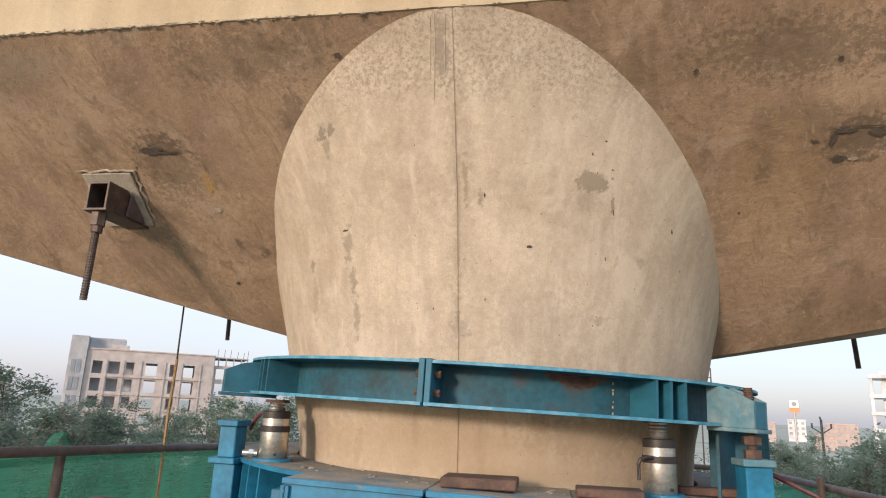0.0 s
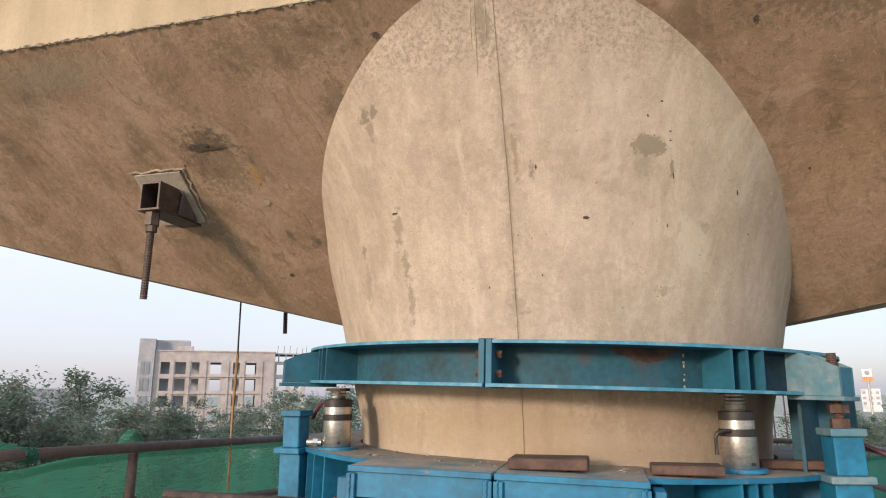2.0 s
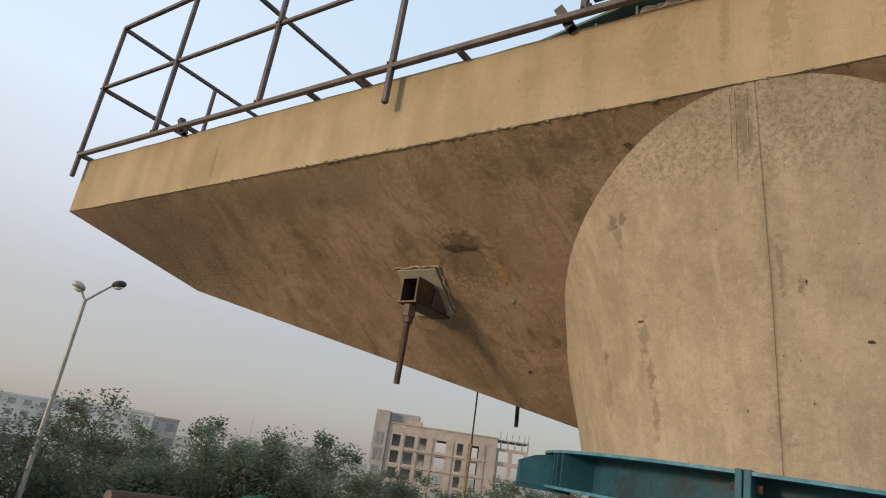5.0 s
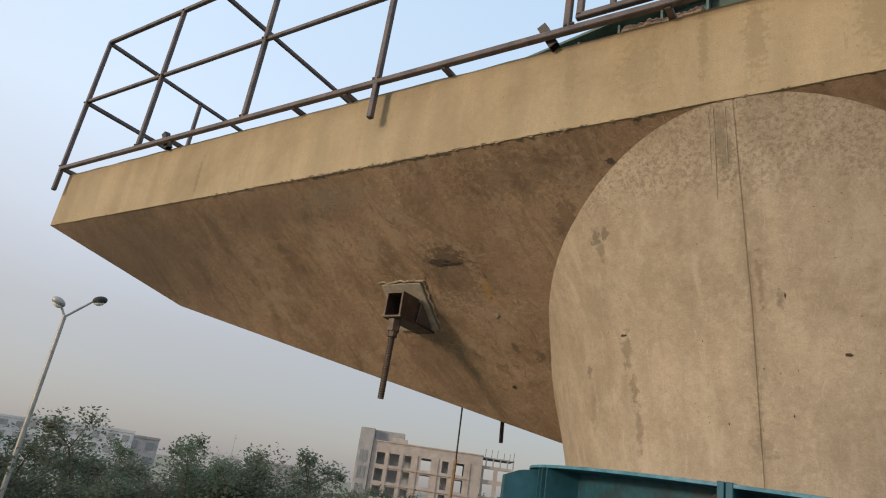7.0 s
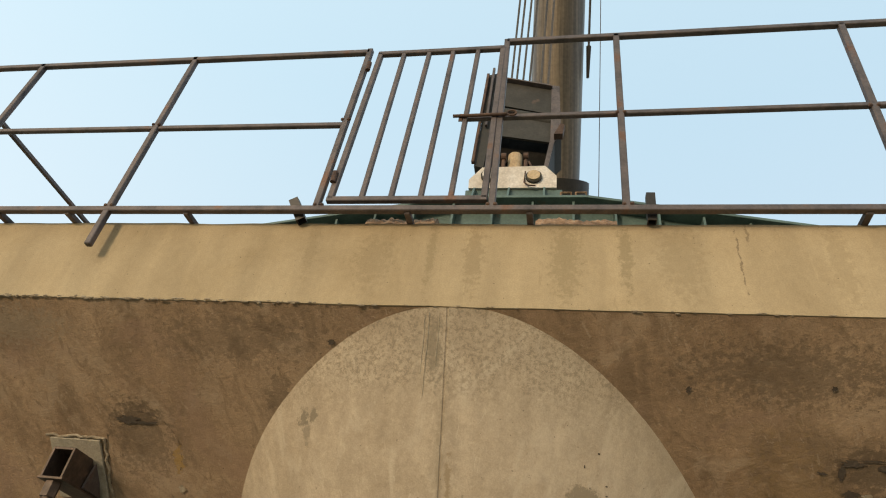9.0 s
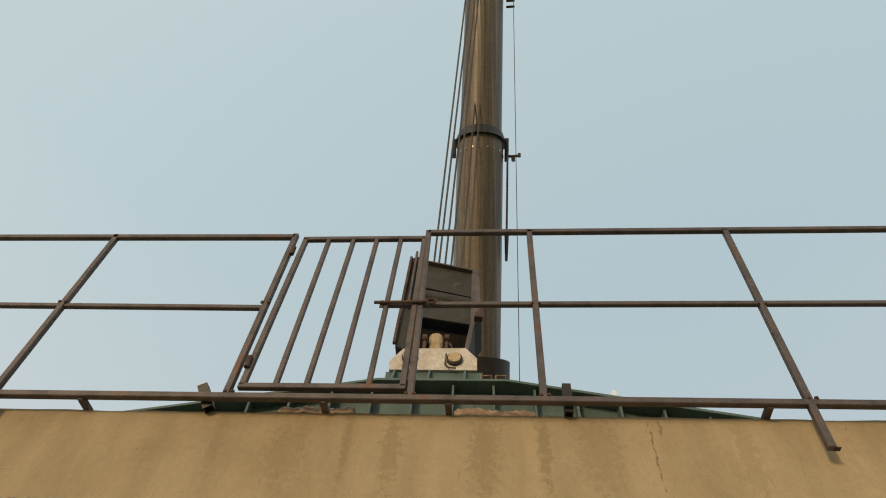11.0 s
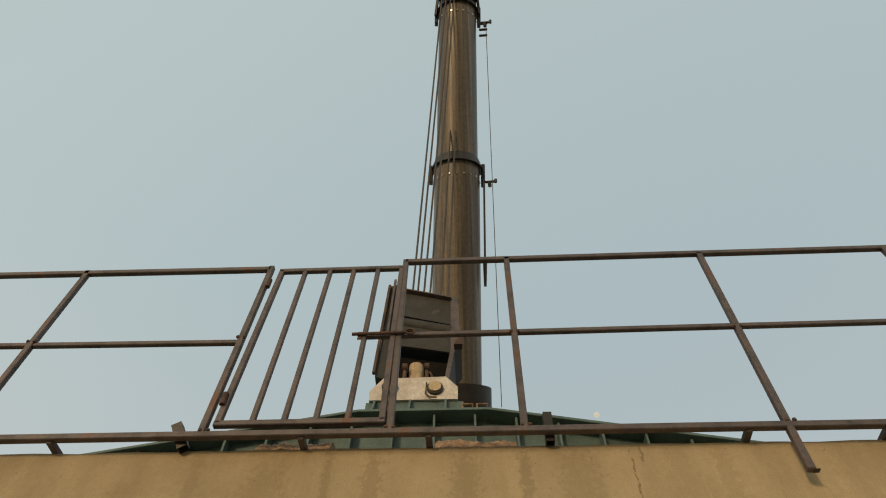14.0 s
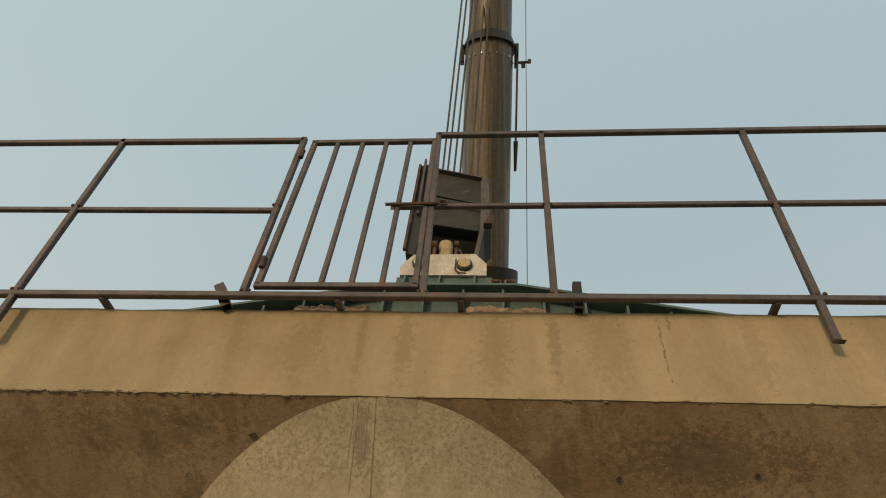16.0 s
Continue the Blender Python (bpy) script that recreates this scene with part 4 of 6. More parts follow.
for a in (31.2, 33.9, 36.7, 62, -41, -46, -50, -64, 90, 135, 180, 225, 270):
    m = Matrix.Translation((AXIS[0], AXIS[1], 0)) @ Matrix.Rotation(radians(a), 4, "Z")
    part("rib", box((-0.006, -RL + 0.006, ZL0), (0.006, -1.04, ZL1 - 0.014), 0, m), M_BLUE, base_collar)
for x0, x1 in ((-0.546, -0.082), (-0.062, 0.388)):
    y0 = 0.165
    beam = part("box_front", box((x0, y0, 1.13), (x1, y0 + 0.012, ZL1 - 0.006), 0.002), M_BLUE, base_collar)
    part("box_top", box((x0 - 0.004, y0 - 0.006, ZL1 - 0.012), (x1 + 0.004, 0.60, ZL1 + 0.003), 0.002), M_DUST, beam)
    part("box_lip", box((x0 - 0.006, y0 - 0.01, ZL1 - 0.016), (x1 + 0.006, y0 - 0.001, ZL1 + 0.004), 0.002), M_BLUE, beam)
    for x in (x0, x1 - 0.014):
        part("box_side", box((x, y0 + 0.001, ZL0), (x + 0.014, 0.56, ZL1 - 0.014), 0.001), M_BLUE, beam)
        part("flat", box((x - 0.008, y0 - 0.014, ZL0), (x + 0.022, y0 - 0.002, ZL1 - 0.02), 0.002), M_BLUE, beam)
        bead = tube_path([(x + 0.007 + 0.0008 * math.sin(i * 2.3), y0 - 0.0145, 1.13 + i * 0.006) for i in range(14)], 0.0035, 6)
        part("weld_bead", bead, M_BLUE, beam)
    part("box_bottom", box((x0, y0, ZL0), (x1, 0.56, ZL0 + 0.014), 0.001), M_BLUE, beam)
part("side_block", box((0.405, 0.18, ZL0), (0.44, 0.40, 1.20), 0.003), M_BLUE, base_collar)
part("side_block", box((-0.60, 0.19, ZL0), (-0.56, 0.40, 1.185), 0.003), M_BLUE, base_collar)
base_collar.matrix_world = TILT @ Matrix.Translation(BASES[base_collar])

tie = thing("tie_bar", (-0.9, 0.22, 1.08), "long rusty threaded tie bar through the support collar", "tie bar", "tie bars of the collar")
part("bar", threaded((-1.30, 0.24, 1.117), (0.5, 0.26, 1.080), 0.0205, 0.0095), M_ROD, tie)
part("nut", rod((-0.64, 0.245, 1.104), (-0.60, 0.245, 1.103), 0.034, seg=6), M_ROD, tie)


# ---- jacks, posts, bolts ----
def jack(p, hose):
    z = p.z
    j = thing("hydraulic_jack", p, "bright steel hydraulic jack with black collar standing on the dusty plate", "jack", "hydraulic jacks round the column")
    c = (p.x, p.y)
    top = ZU0 - 0.006 if p.x < 0 else ZU0 - 0.024
    part("base_plate", lathe([(0.001, z), (0.085, z), (0.085, z + 0.012), (0.001, z + 0.012)], c, 24), M_BLUE, j)
    part("cylinder", lathe([(0.001, z + 0.012), (0.056, z + 0.012), (0.059, z + 0.016), (0.059, z + 0.118), (0.001, z + 0.118)], c, 32), M_STEEL, j, smooth=True)
    part("band", lathe([(0.001, z + 0.118), (0.061, z + 0.118), (0.061, z + 0.143), (0.001, z + 0.143)], c, 32), M_BLACK, j, smooth=True)
    part("upper_cylinder", lathe([(0.001, z + 0.143), (0.057, z + 0.143), (0.057, z + 0.172), (0.001, z + 0.172)], c, 32), M_STEEL, j, smooth=True)
    part("lock_nut", lathe([(0.001, z + 0.172), (0.058, z + 0.172), (0.058, z + 0.2), (0.052, z + 0.203), (0.001, z + 0.203)], c, 32), M_BLACK, j, smooth=True)
    n = max(2, int((top - z - 0.203) / 0.006))
    prof = [(0.001, z + 0.203)] + [(0.034 if i % 2 else 0.031, z + 0.203 + (top - z - 0.203) * i / n) for i in range(n + 1)] + [(0.001, top)]
    part("ram", lathe(prof, c, 24), M_STEEL, j)
    part("cap_plate", lathe([(0.001, top), (0.05, top), (0.05, top + 0.012), (0.001, top + 0.012)], c, 24), M_RUST, j)
    f = Vector((p.x, p.y, 0)) + Vector((0.03, -0.052, 0))
    # a raised black disc paints the dark of the hole
    part("plug_hole", rod((f.x, f.y, z + 0.03), (f.x + 0.003, f.y - 0.006, z + 0.03), 0.006, seg=10), M_BLACK, j)
    s = -1
    if not hose:
        part("handle", tube_path([(p.x + s * 0.03, p.y - 0.052, z + 0.137), (p.x + s * 0.055, p.y - 0.062, z + 0.139), (p.x + s * 0.075, p.y - 0.066, z + 0.13), (p.x + s * 0.082, p.y - 0.066, z + 0.115), (p.x + s * 0.082, p.y - 0.066, z + 0.06)], 0.007), M_BLACK, j)
    if hose:
        part("coupling", rod((p.x - 0.058, p.y - 0.02, z + 0.028), (p.x - 0.12, p.y - 0.03, z + 0.03), 0.013, seg=10), M_STEEL, j)
        part("coupling", rod((p.x - 0.075, p.y - 0.022, z + 0.028), (p.x - 0.095, p.y - 0.026, z + 0.03), 0.018, seg=6), M_STEEL, j)
    return j


jl, jr = polar(-46.3, 1.18, ZL1 + 0.022), polar(37.2, 1.13, ZL1 - 0.018)
jack(jl, True)
jack(jr, False)
jack(polar(139, 1.15, ZL1 - 0.018), False)
jack(polar(221, 1.15, ZL1 + 0.02), False)
hose = thing("hydraulic_hose", jl, "thin black and maroon hydraulic hose looping behind the jack", "hose")
part("hose", tube_path(bow(jl + Vector((-0.045, 0.05, 0.165)), jl + Vector((-0.17, 0.12, 0.12)), 0.045, side=(0, 0, 1)), 0.009), M_HOSE, hose, smooth=True)
cable = thing("air_line", (1.2, 1.0, 1.2), "maroon ribbed hose curving down beside the blue post", "hose")
part("hose", tube_path([(1.05, 1.05, 1.30), (1.20, 0.98, 1.28), (1.34, 0.90, 1.21), (1.45, 0.82, 1.10), (1.53, 0.75, 0.93), (1.58, 0.7, 0.7), (1.6, 0.7, 0.2), (1.6, 0.7, 0.0)], 0.010), M_HOSE, cable, smooth=True)


def stop_post(a, r, dz, w, turn):
    """A box post on the base collar, with an adjusting bolt up into the lug."""
    p = polar(a, r, ZL1 + dz)
    m = Matrix.Translation((p.x, p.y, 0)) @ Matrix.Rotation(radians(turn), 4, "Z")
    s = thing("stop_post", p, "blue steel box post with rusty adjusting bolt" if a > 0 else "blue steel box post with a cap plate", "post", "stop posts on the collar")
    z = p.z
    part("body", box((-w, -w, z - 0.002), (w, w, z + 0.125), 0.004, m), M_BLUE, s)
    part("cap", box((-w - 0.01, -w - 0.01, z + 0.125), (w + 0.01, w + 0.01, z + 0.15), 0.003, m), M_BLUE_DUSTY if a > 0 else M_BLUE, s, "scuffed cap plate" if a > 0 else "")
    part("foot_plate", box((-w - 0.03, -w - 0.018, z - 0.026), (w + 0.016, w + 0.04, z - 0.002), 0.003, m), M_BLUE_DUSTY if a > 0 else M_BLUE, s)
    part("leg", box((-w - 0.012, -w + 0.002, ZL0), (w + 0.008, w + 0.03, z - 0.026), 0.003, m), M_BLUE, s)
    if a > 0:
        part("bolt_shank", threaded((p.x, p.y, z + 0.15), (p.x, p.y, ZU1 - 0.042), 0.017, 0.008), M_RUST, s)
        part("nut", rod((p.x, p.y, z + 0.151), (p.x, p.y, z + 0.181), 0.031, seg=6), M_RUST, s)
        part("nut", rod((p.x, p.y, z + 0.20), (p.x, p.y, z + 0.228), 0.034, seg=6), M_RUST, s)
    return s


stop_post(49.6, 1.335, -0.022, 0.048, 8)
stop_post(-52.6, 1.318, 0.03, 0.04, -8)
stop_post(140, 1.36, -0.02, 0.05, 140)
stop_post(220, 1.36, 0.02, 0.05, 220)
inner_post = thing("stop_bracket", polar(58, 1.2, ZL1 - 0.02), "dark blue upright bracket between the collars", "bracket")
pm = Matrix.Translation((AXIS[0], AXIS[1], 0)) @ Matrix.Rotation(radians(63), 4, "Z")
part("plate", prism([(-0.27, ZL1 - 0.03), (0.14, ZL1 - 0.03), (0.12, ZU0 - 0.03), (-0.25, ZU0 - 0.03)], 0.012, pm @ Matrix.Translation((0, -1.16, 0)) @ Matrix(((1, 0, 0, 0), (0, 0, -1, 0), (0, 1, 0, 0), (0, 0, 0, 1)))), M_GRIME_SHADE, inner_post)
# stiffeners take the darkened colour so that they look unlit
part("stiffener", box((-0.05, -1.16, ZL1 - 0.03), (-0.038, -1.08, ZU0 - 0.03), 0.001, pm), M_GRIME_SHADE, inner_post)
part("stiffener", box((-0.006, -1.30, ZL1 - 0.03), (0.006, -1.16, ZU0 - 0.03), 0.001, pm), M_GRIME_SHADE, inner_post)

for x0, x1, y0, y1, z, lift in ((-0.05, 0.205, 0.27, 0.43, ZL1 + 0.006, 0.035), (0.40, 0.62, 0.34, 0.46, ZL1 - 0.008, 0.03), (0.80, 1.05, 0.74, 0.80, ZL1 - 0.022, 0.03)):
    bm = box((x0, y0, z), (x1, y1, z + lift), 0.004)
    solid("packing_plate", bm, M_RUST, "thick rusty steel packing plate lying on the collar", "steel plate", group="packing plates")

rnd = random.Random(41)
bm = bmesh.new()
for i in range(60):
    a, r, s = rnd.uniform(-36, 34), rnd.uniform(0.99, 1.2), rnd.uniform(0.003, 0.011)
    q = TILT @ polar(a, r, ZL1 + 0.003)
    bmesh.ops.create_icosphere(bm, subdivisions=1, radius=s, matrix=Matrix.Translation(q) @ Matrix.Rotation(rnd.uniform(0, 6), 4, "Z") @ Matrix.Diagonal((1.6, 0.9, 0.5, 1)))
solid("concrete_crumbs", bm, M_ROUGH, "crumbs of concrete scattered on the collar's top plate", "debris", "stuff")

# ---- scaffold fence with green net ----
TUBE = 0.024


def fence(x, y0, y1, ztop, zmid, posts, label, drop=0.08, mid_drop=0.06, mid_start=None):
    f = thing("scaffold_fence", (x, (y0 + y1) / 2, 0), label, "fence", "scaffold fences")
    part("top_rail", rod((x, y0, ztop + 0.02), (x, y1, ztop + 0.02 - drop), TUBE), M_PIPE, f, smooth=True)
    part("middle_rail", rod((x + 0.03, y0 if mid_start is None else mid_start, zmid + 0.02), (x + 0.03, y1, zmid + 0.02 - mid_drop), TUBE * 0.9), M_PIPE, f, smooth=True)
    for y in posts:
        post = part("post", rod((x - 0.05, y, -0.05), (x - 0.05, y, ztop + 0.03), TUBE), M_PIPE, f, smooth=True)
        part("coupler", rod((x - 0.07, y, zmid), (x + 0.05, y, zmid + 0.005), 0.034, seg=8), M_RUST, post)
        part("coupler", rod((x - 0.05, y, zmid - 0.05), (x - 0.05, y, zmid + 0.04), 0.032, seg=10), M_RUST, post)
    bm = bmesh.new()
    nx, nz = 60, 18
    grid = []
    for i in range(nx + 1):
        y = y0 + (y1 - y0) * i / nx
        span = (y * 0.9) % 1.0
        top = ztop - drop * (y - y0) / (y1 - y0) - (0.05 * math.exp(-((y - 0.15) / 0.4) ** 2) if x < 0 else 0.06 * math.sin(math.pi * span) ** 2)
        col = []
        for k in range(nz + 1):
            t = k / nz
            d = 0.05 * noise.noise(Vector((y * 1.6, t * 2.4, x))) + 0.02 * noise.noise(Vector((y * 7, t * 5, x))) + 0.012 * math.sin(t * 40 + 3 * noise.noise(Vector((y * 2, 0, 0)))) * max(0, 1 - t * 4)
            col.append(bm.verts.new((x + math.copysign(0.06, x) + d, y, top - t * 1.15)))
        grid.append(col)
    for p, q in zip(grid, grid[1:]):
        for k in range(nz):
            bm.faces.new((p[k], q[k], q[k + 1], p[k + 1]))
    tops = [col[0].co.copy() for col in grid]
    net = part("net", bm, M_NET, f, "sagging green shade net", smooth=True)
    bm = bmesh.new()
    hem = [[bm.verts.new((c.x - math.copysign(0.012, x), c.y, c.z + 0.004 - t * (0.04 + 0.02 * noise.noise(Vector((c.y * 2, 7, x)))))) for t in (0, 0.33, 0.66, 1)] for c in tops]
    for p, q in zip(hem, hem[1:]):
        for k in range(3):
            bm.faces.new((p[k], q[k], q[k + 1], p[k + 1]))
    part("hem", bm, M_NET, net, "doubled dark hem", smooth=True)
    return f


left_fence = fence(-2.0, -0.6, 4.5, 1.25, 0.94, (0.13, 0.98, 2.9, 4.3), "rusty scaffold tube fence hung with green shade net", 0.175, 0.29, 0.38)
fence(2.08, -0.6, 4.5, 1.12, 0.84, (-0.3, 1.2, 2.75, 4.3), "rusty scaffold tube fence hung with sagging green net")
back_fence = thing("scaffold_fence", (0, 4.5, 0), "rusty scaffold tube fence across the platform", "fence", "scaffold fences")
part("top_rail", rod((-2.1, 4.5, 1.14), (2.2, 4.5, 1.05), TUBE), M_PIPE, back_fence)
part("middle_rail", rod((-2.1, 4.5, 0.85), (2.2, 4.5, 0.8), TUBE), M_PIPE, back_fence)
path = [(-2.0 + 0.027 * math.cos(k * 0.7), 0.275 + 0.05 * k / 45 + 0.006 * math.sin(k * 0.9), 1.235 + 0.027 * math.sin(k * 0.7)) for k in range(46)]
part("net_tie", tube_path(path, 0.008, 6), M_NET, left_fence, smooth=True)
for y, wide, high in ((0.13, 0.22, 0.045), (0.96, 0.045, 0.042)):
    # the net is pulled up over the post's head
    bm = bmesh.new()
    rows = []
    for k in range(25):
        u = -1 + k / 12
        crest = 1.262 + high * max(0.0, 1 - abs(u) ** 1.3) + 0.006 * noise.noise(Vector((u * 5, y, 0)))
        rows.append([bm.verts.new((-2.06 + d, y + u * wide + 0.01 * d, z)) for d, z in ((0.045, 1.235), (0.03, crest - 0.008), (0.0, crest), (-0.03, crest - 0.012), (-0.045, 1.22))])
    for p, q in zip(rows, rows[1:]):
        for k in range(4):
            bm.faces.new((p[k], q[k], q[k + 1], p[k + 1]))
    part("net_peak", bm, M_NET, left_fence, smooth=True)
coil = thing("yellow_rope", (-2.0, 0.13, 0.95), "tangle of yellow rope tied round the fence post", "rope")
rnd = random.Random(12)
for i in range(9):
    pts, tip = [], rnd.uniform(0, 6.28)
    for k in range(22):
        a = k / 21 * math.tau * 1.15 + tip
        r = 0.036 + 0.004 * (i % 3)
        pts.append((-2.05 + r * math.cos(a), 0.13 + r * 1.15 * math.sin(a), 1.035 - 0.012 * i + 0.022 * math.sin(a + i * 1.3)))
    if i % 3 == 0:
        pts += [(-2.0, 0.17 + 0.01 * i, 1.02 - 0.01 * i), (-1.985, 0.21 + 0.004 * i, 1.045 - 0.012 * i)]
    part("strand", tube_path(pts, 0.007, 6), M_YELLOW, coil)
for i in range(3):
    part("loop", tube_path([(-2.0 + 0.01 * i, 0.12 - 0.06 * math.sin(k * math.pi / 10) * (1 + 0.3 * i), 1.0 - 0.13 * k / 10 - 0.03 * i * math.sin(k * math.pi / 10)) for k in range(11)], 0.007, 6), M_YELLOW, coil)
hang = thing("hanging_cord", (-1.98, 1.75, 1.2), "thin brown cord hanging from the cap to the fence", "cord")
part("upper_cord", tube_path([(-1.96, 1.72, 2.13), (-1.965, 1.73, 1.8), (-1.97, 1.74, 1.72)], 0.006, 6), M_BLACK, hang)
part("lower_cord", tube_path([(-1.97, 1.74, 1.72), (-1.985, 1.75, 1.4), (-1.99, 1.76, 0.9)], 0.009, 6), M_HEMP, hang)

# ---- railing on the cap ----
YR, ZLOW, ZMID, ZTOP = -0.065, 3.291, 3.848, 4.395
T = 0.028
rail = thing("edge_railing", (0, YR, ZLOW), "weathered welded square-tube railing along the cap's edge", "railing")
part("low_rail", bar((-4.46, YR, ZLOW), (4.46, YR, ZLOW), T, T * 1.05), M_RAIL, rail)
for x0, x1 in ((-4.46, -0.60), (0.108, 4.46)):
    zt = ZTOP if x0 < 0 else ZTOP + 0.029
    part("top_rail", bar((x0, YR, zt + (0.01 if x0 < 0 else 0.003)), (x1, YR, zt + (-0.005 if x0 < 0 else 0.04)), T, T), M_RAIL, rail)
    part("mid_rail", bar((x0 if x0 < 0 else -0.066, YR + 0.004, ZMID + (0.014 if x0 < 0 else 0.002)), (x1, YR + 0.004, ZMID + (-0.022 if x0 < 0 else 0.045)), T * 0.85, T * 0.85), M_RAIL, rail)
for x, foot in ((-4.46, 3.12), (-3.543, 3.28), (-2.54, 3.28), (-1.589, 3.092), (-0.612, 3.28), (0.110, 3.28), (0.634, 3.28), (1.630, 3.09), (2.6, 3.28), (3.55, 3.28), (4.46, 3.12)):
    top = ZTOP + (0.016 if x < 0 else 0.044)
    slant = {-0.612: 0.024, 1.630: 0.034, 0.634: 0.012}.get(x, 0.0)
    post = part("post", bar((x - slant / 2, YR, foot), (x + slant / 2, YR, top), T, T), M_RAIL, rail)
    if foot < 3.2:
        # a thin black plate paints the dark of the tube's opening
        part("tube_end", box((x - 0.011, YR - 0.011, foot - 0.001), (x + 0.011, YR + 0.011, foot + 0.001)), M_BLACK, post)
    for z in (ZLOW + 0.018, ZMID):
        for s in (-1, 1):
            bead = bmesh.new()
            bmesh.ops.create_icosphere(bead, subdivisions=1, radius=0.010, matrix=Matrix.Translation((x + s * 0.015, YR - 0.012, z)))
            part("weld", bead, M_RUST, post)
for x in (-3.2, -2.15, -1.79, -1.21, -0.23, 0.26, 1.468, 1.986, 2.9, 3.6):
    part("tie", bar((x, YR, ZLOW - 0.01), (x + 0.01, 0.30, ZT + 0.012), 0.025, 0.025), M_RAIL, rail)
for x, h, lean_y, tip, w in ((-0.705, 0.088, -28, 8, 0.020), (0.724, 0.108, 1, 2, 0.017), (-3.28, 0.085, -24, 10, 0.018)):
    m = Matrix.Translation((x, YR + 0.04, ZLOW + 0.0)) @ Matrix.Rotation(radians(tip), 4, "X") @ Matrix.Rotation(radians(lean_y), 4, "Y")
    stub, t = bmesh.new(), w - 0.004
    for lo, hi in (((-w, -w, -0.03), (-t, w, h)), ((t, -w, -0.03), (w, w, h)), ((-t, -w, -0.03), (t, -t, h)), ((-t, t, -0.03), (t, w, h))):
        box(lo, hi, 0, m, stub)
    part("stub", stub, M_BLACK, rail)
# returns of the railing, across the cap
for x, y1 in ((-4.46, 3.0), (4.46, 3.0)):
    part("return_top", bar((x, YR, ZTOP), (x, y1, ZTOP), T, T, up=(1, 0, 0)), M_RAIL, rail)
    part("return_mid", bar((x, YR, ZMID), (x, y1, ZMID), T, T, up=(1, 0, 0)), M_RAIL, rail)
    part("return_low", bar((x, YR, ZLOW), (x, y1, ZLOW), T, T, up=(1, 0, 0)), M_RAIL, rail)
    for y in (0.8, 1.8, 2.8):
        part("return_post", bar((x, y, ZT), (x, y, ZTOP), T, T), M_RAIL, rail)
part("cross_bar", bar((-3.15, YR - 0.05, ZTOP + 0.02), (-3.15, 2.2, ZTOP + 0.02), T, T, up=(1, 0, 0)), M_RAIL, rail)
part("cross_post", bar((-3.15, 2.2, ZT), (-3.15, 2.2, ZTOP + 0.02), T, T), M_RAIL, rail)

gate = thing("gate", (-0.23, YR, 3.33), "narrow barred gate of rusty square tube, closed with a bolt", "gate")
G = 0.026
YG = YR - 0.004
for name, a, b in (("top_bar", (-0.548, YG, 4.362), (0.10, YG, 4.368)), ("bottom_bar", (-0.585, YG, 3.341), (0.09, YG, 3.343)), ("hinge_stile", (-0.571, YG, 3.341), (-0.535, YG, 4.362)), ("latch_stile", (0.077, YG, 3.341), (0.093, YG, 4.368))):
    part(name, bar(a, b, G, G), M_RAIL, gate)
for i, xt in enumerate((-0.411, -0.280, -0.157, -0.031)):
    part("bar", bar((-0.436 + 0.1253 * i, YG, 3.341), (xt, YG, 4.364), G * 0.85, G * 0.85), M_RAIL, gate)
for z in (3.46, 4.24):
    part("hinge", rod((-0.575, YG - 0.018, z - 0.03), (-0.575, YG - 0.018, z + 0.03), 0.012, seg=10), M_RUST, gate)
part("slide_bolt", rod((-0.10, YG - 0.02, 3.836), (0.18, YG - 0.02, 3.842), 0.008), M_RUST, gate)
part("latch_plate", box((-0.075, YG - 0.013, 3.81), (-0.058, YG - 0.008, 3.86), 0.001), M_RUST, gate)
part("latch_ring", tube_path([(0.165 + 0.02 * math.cos(k * math.tau / 12), YG - 0.035, 3.83 + 0.016 * math.sin(k * math.tau / 12)) for k in range(13)], 0.005, 6), M_RUST, gate)

# ---- girder, bearing and head frame on the cap ----
YB = 1.28
girder = thing("tapered_girder", (0.1, 1.5, ZT), "dark green tapered plate girder with stiffeners lying on the cap", "steel girder")


def girder_top(x):
    d = abs(x - 0.13)
    return GT if d < 0.42 else GT - (d - 0.42) * 0.19


GT = 4.50
for y in (YB, YB + 0.44):
    pts = [(-2.0, ZT), (2.2, ZT), (2.2, girder_top(2.2)), (0.55, GT), (-0.29, GT), (-2.0, girder_top(-2.0))]
    part("web", prism(pts, 0.016, Matrix(((1, 0, 0, 0), (0, 0, -1, y + 0.008), (0, 1, 0, 0), (0, 0, 0, 1)))), M_GREEN, girder)
for a, b in (((-2.0, girder_top(-2.0)), (-0.29, GT)), ((-0.29, GT), (0.55, GT)), ((0.55, GT), (2.2, girder_top(2.2)))):
    part("top_flange", bar((a[0], YB + 0.2, a[1] + 0.008), (b[0], YB + 0.2, b[1] + 0.008), 0.66, 0.02, 0.002, up=(0, 0, 1)), M_GREEN, girder)
part("lower_flange", box((-2.0, YB - 0.16, ZT), (2.2, YB + 0.6, ZT + 0.02)), M_GREEN, girder)
part("flange_strip", box((-2.0, YB - 0.09, 4.20), (2.2, YB - 0.008, 4.214)), M_GREEN, girder)
for i in range(16):
    x = -1.9 + i * 0.262
    part("stiffener", box((x, YB - 0.10, ZT + 0.02), (x + 0.014, YB - 0.008, girder_top(x + 0.007) - 0.012)), M_GREEN, girder)
part("plinth", box((-0.285, 1.34, GT + 0.02), (0.395, 1.72, 4.75), 0.004), M_GREEN, girder)
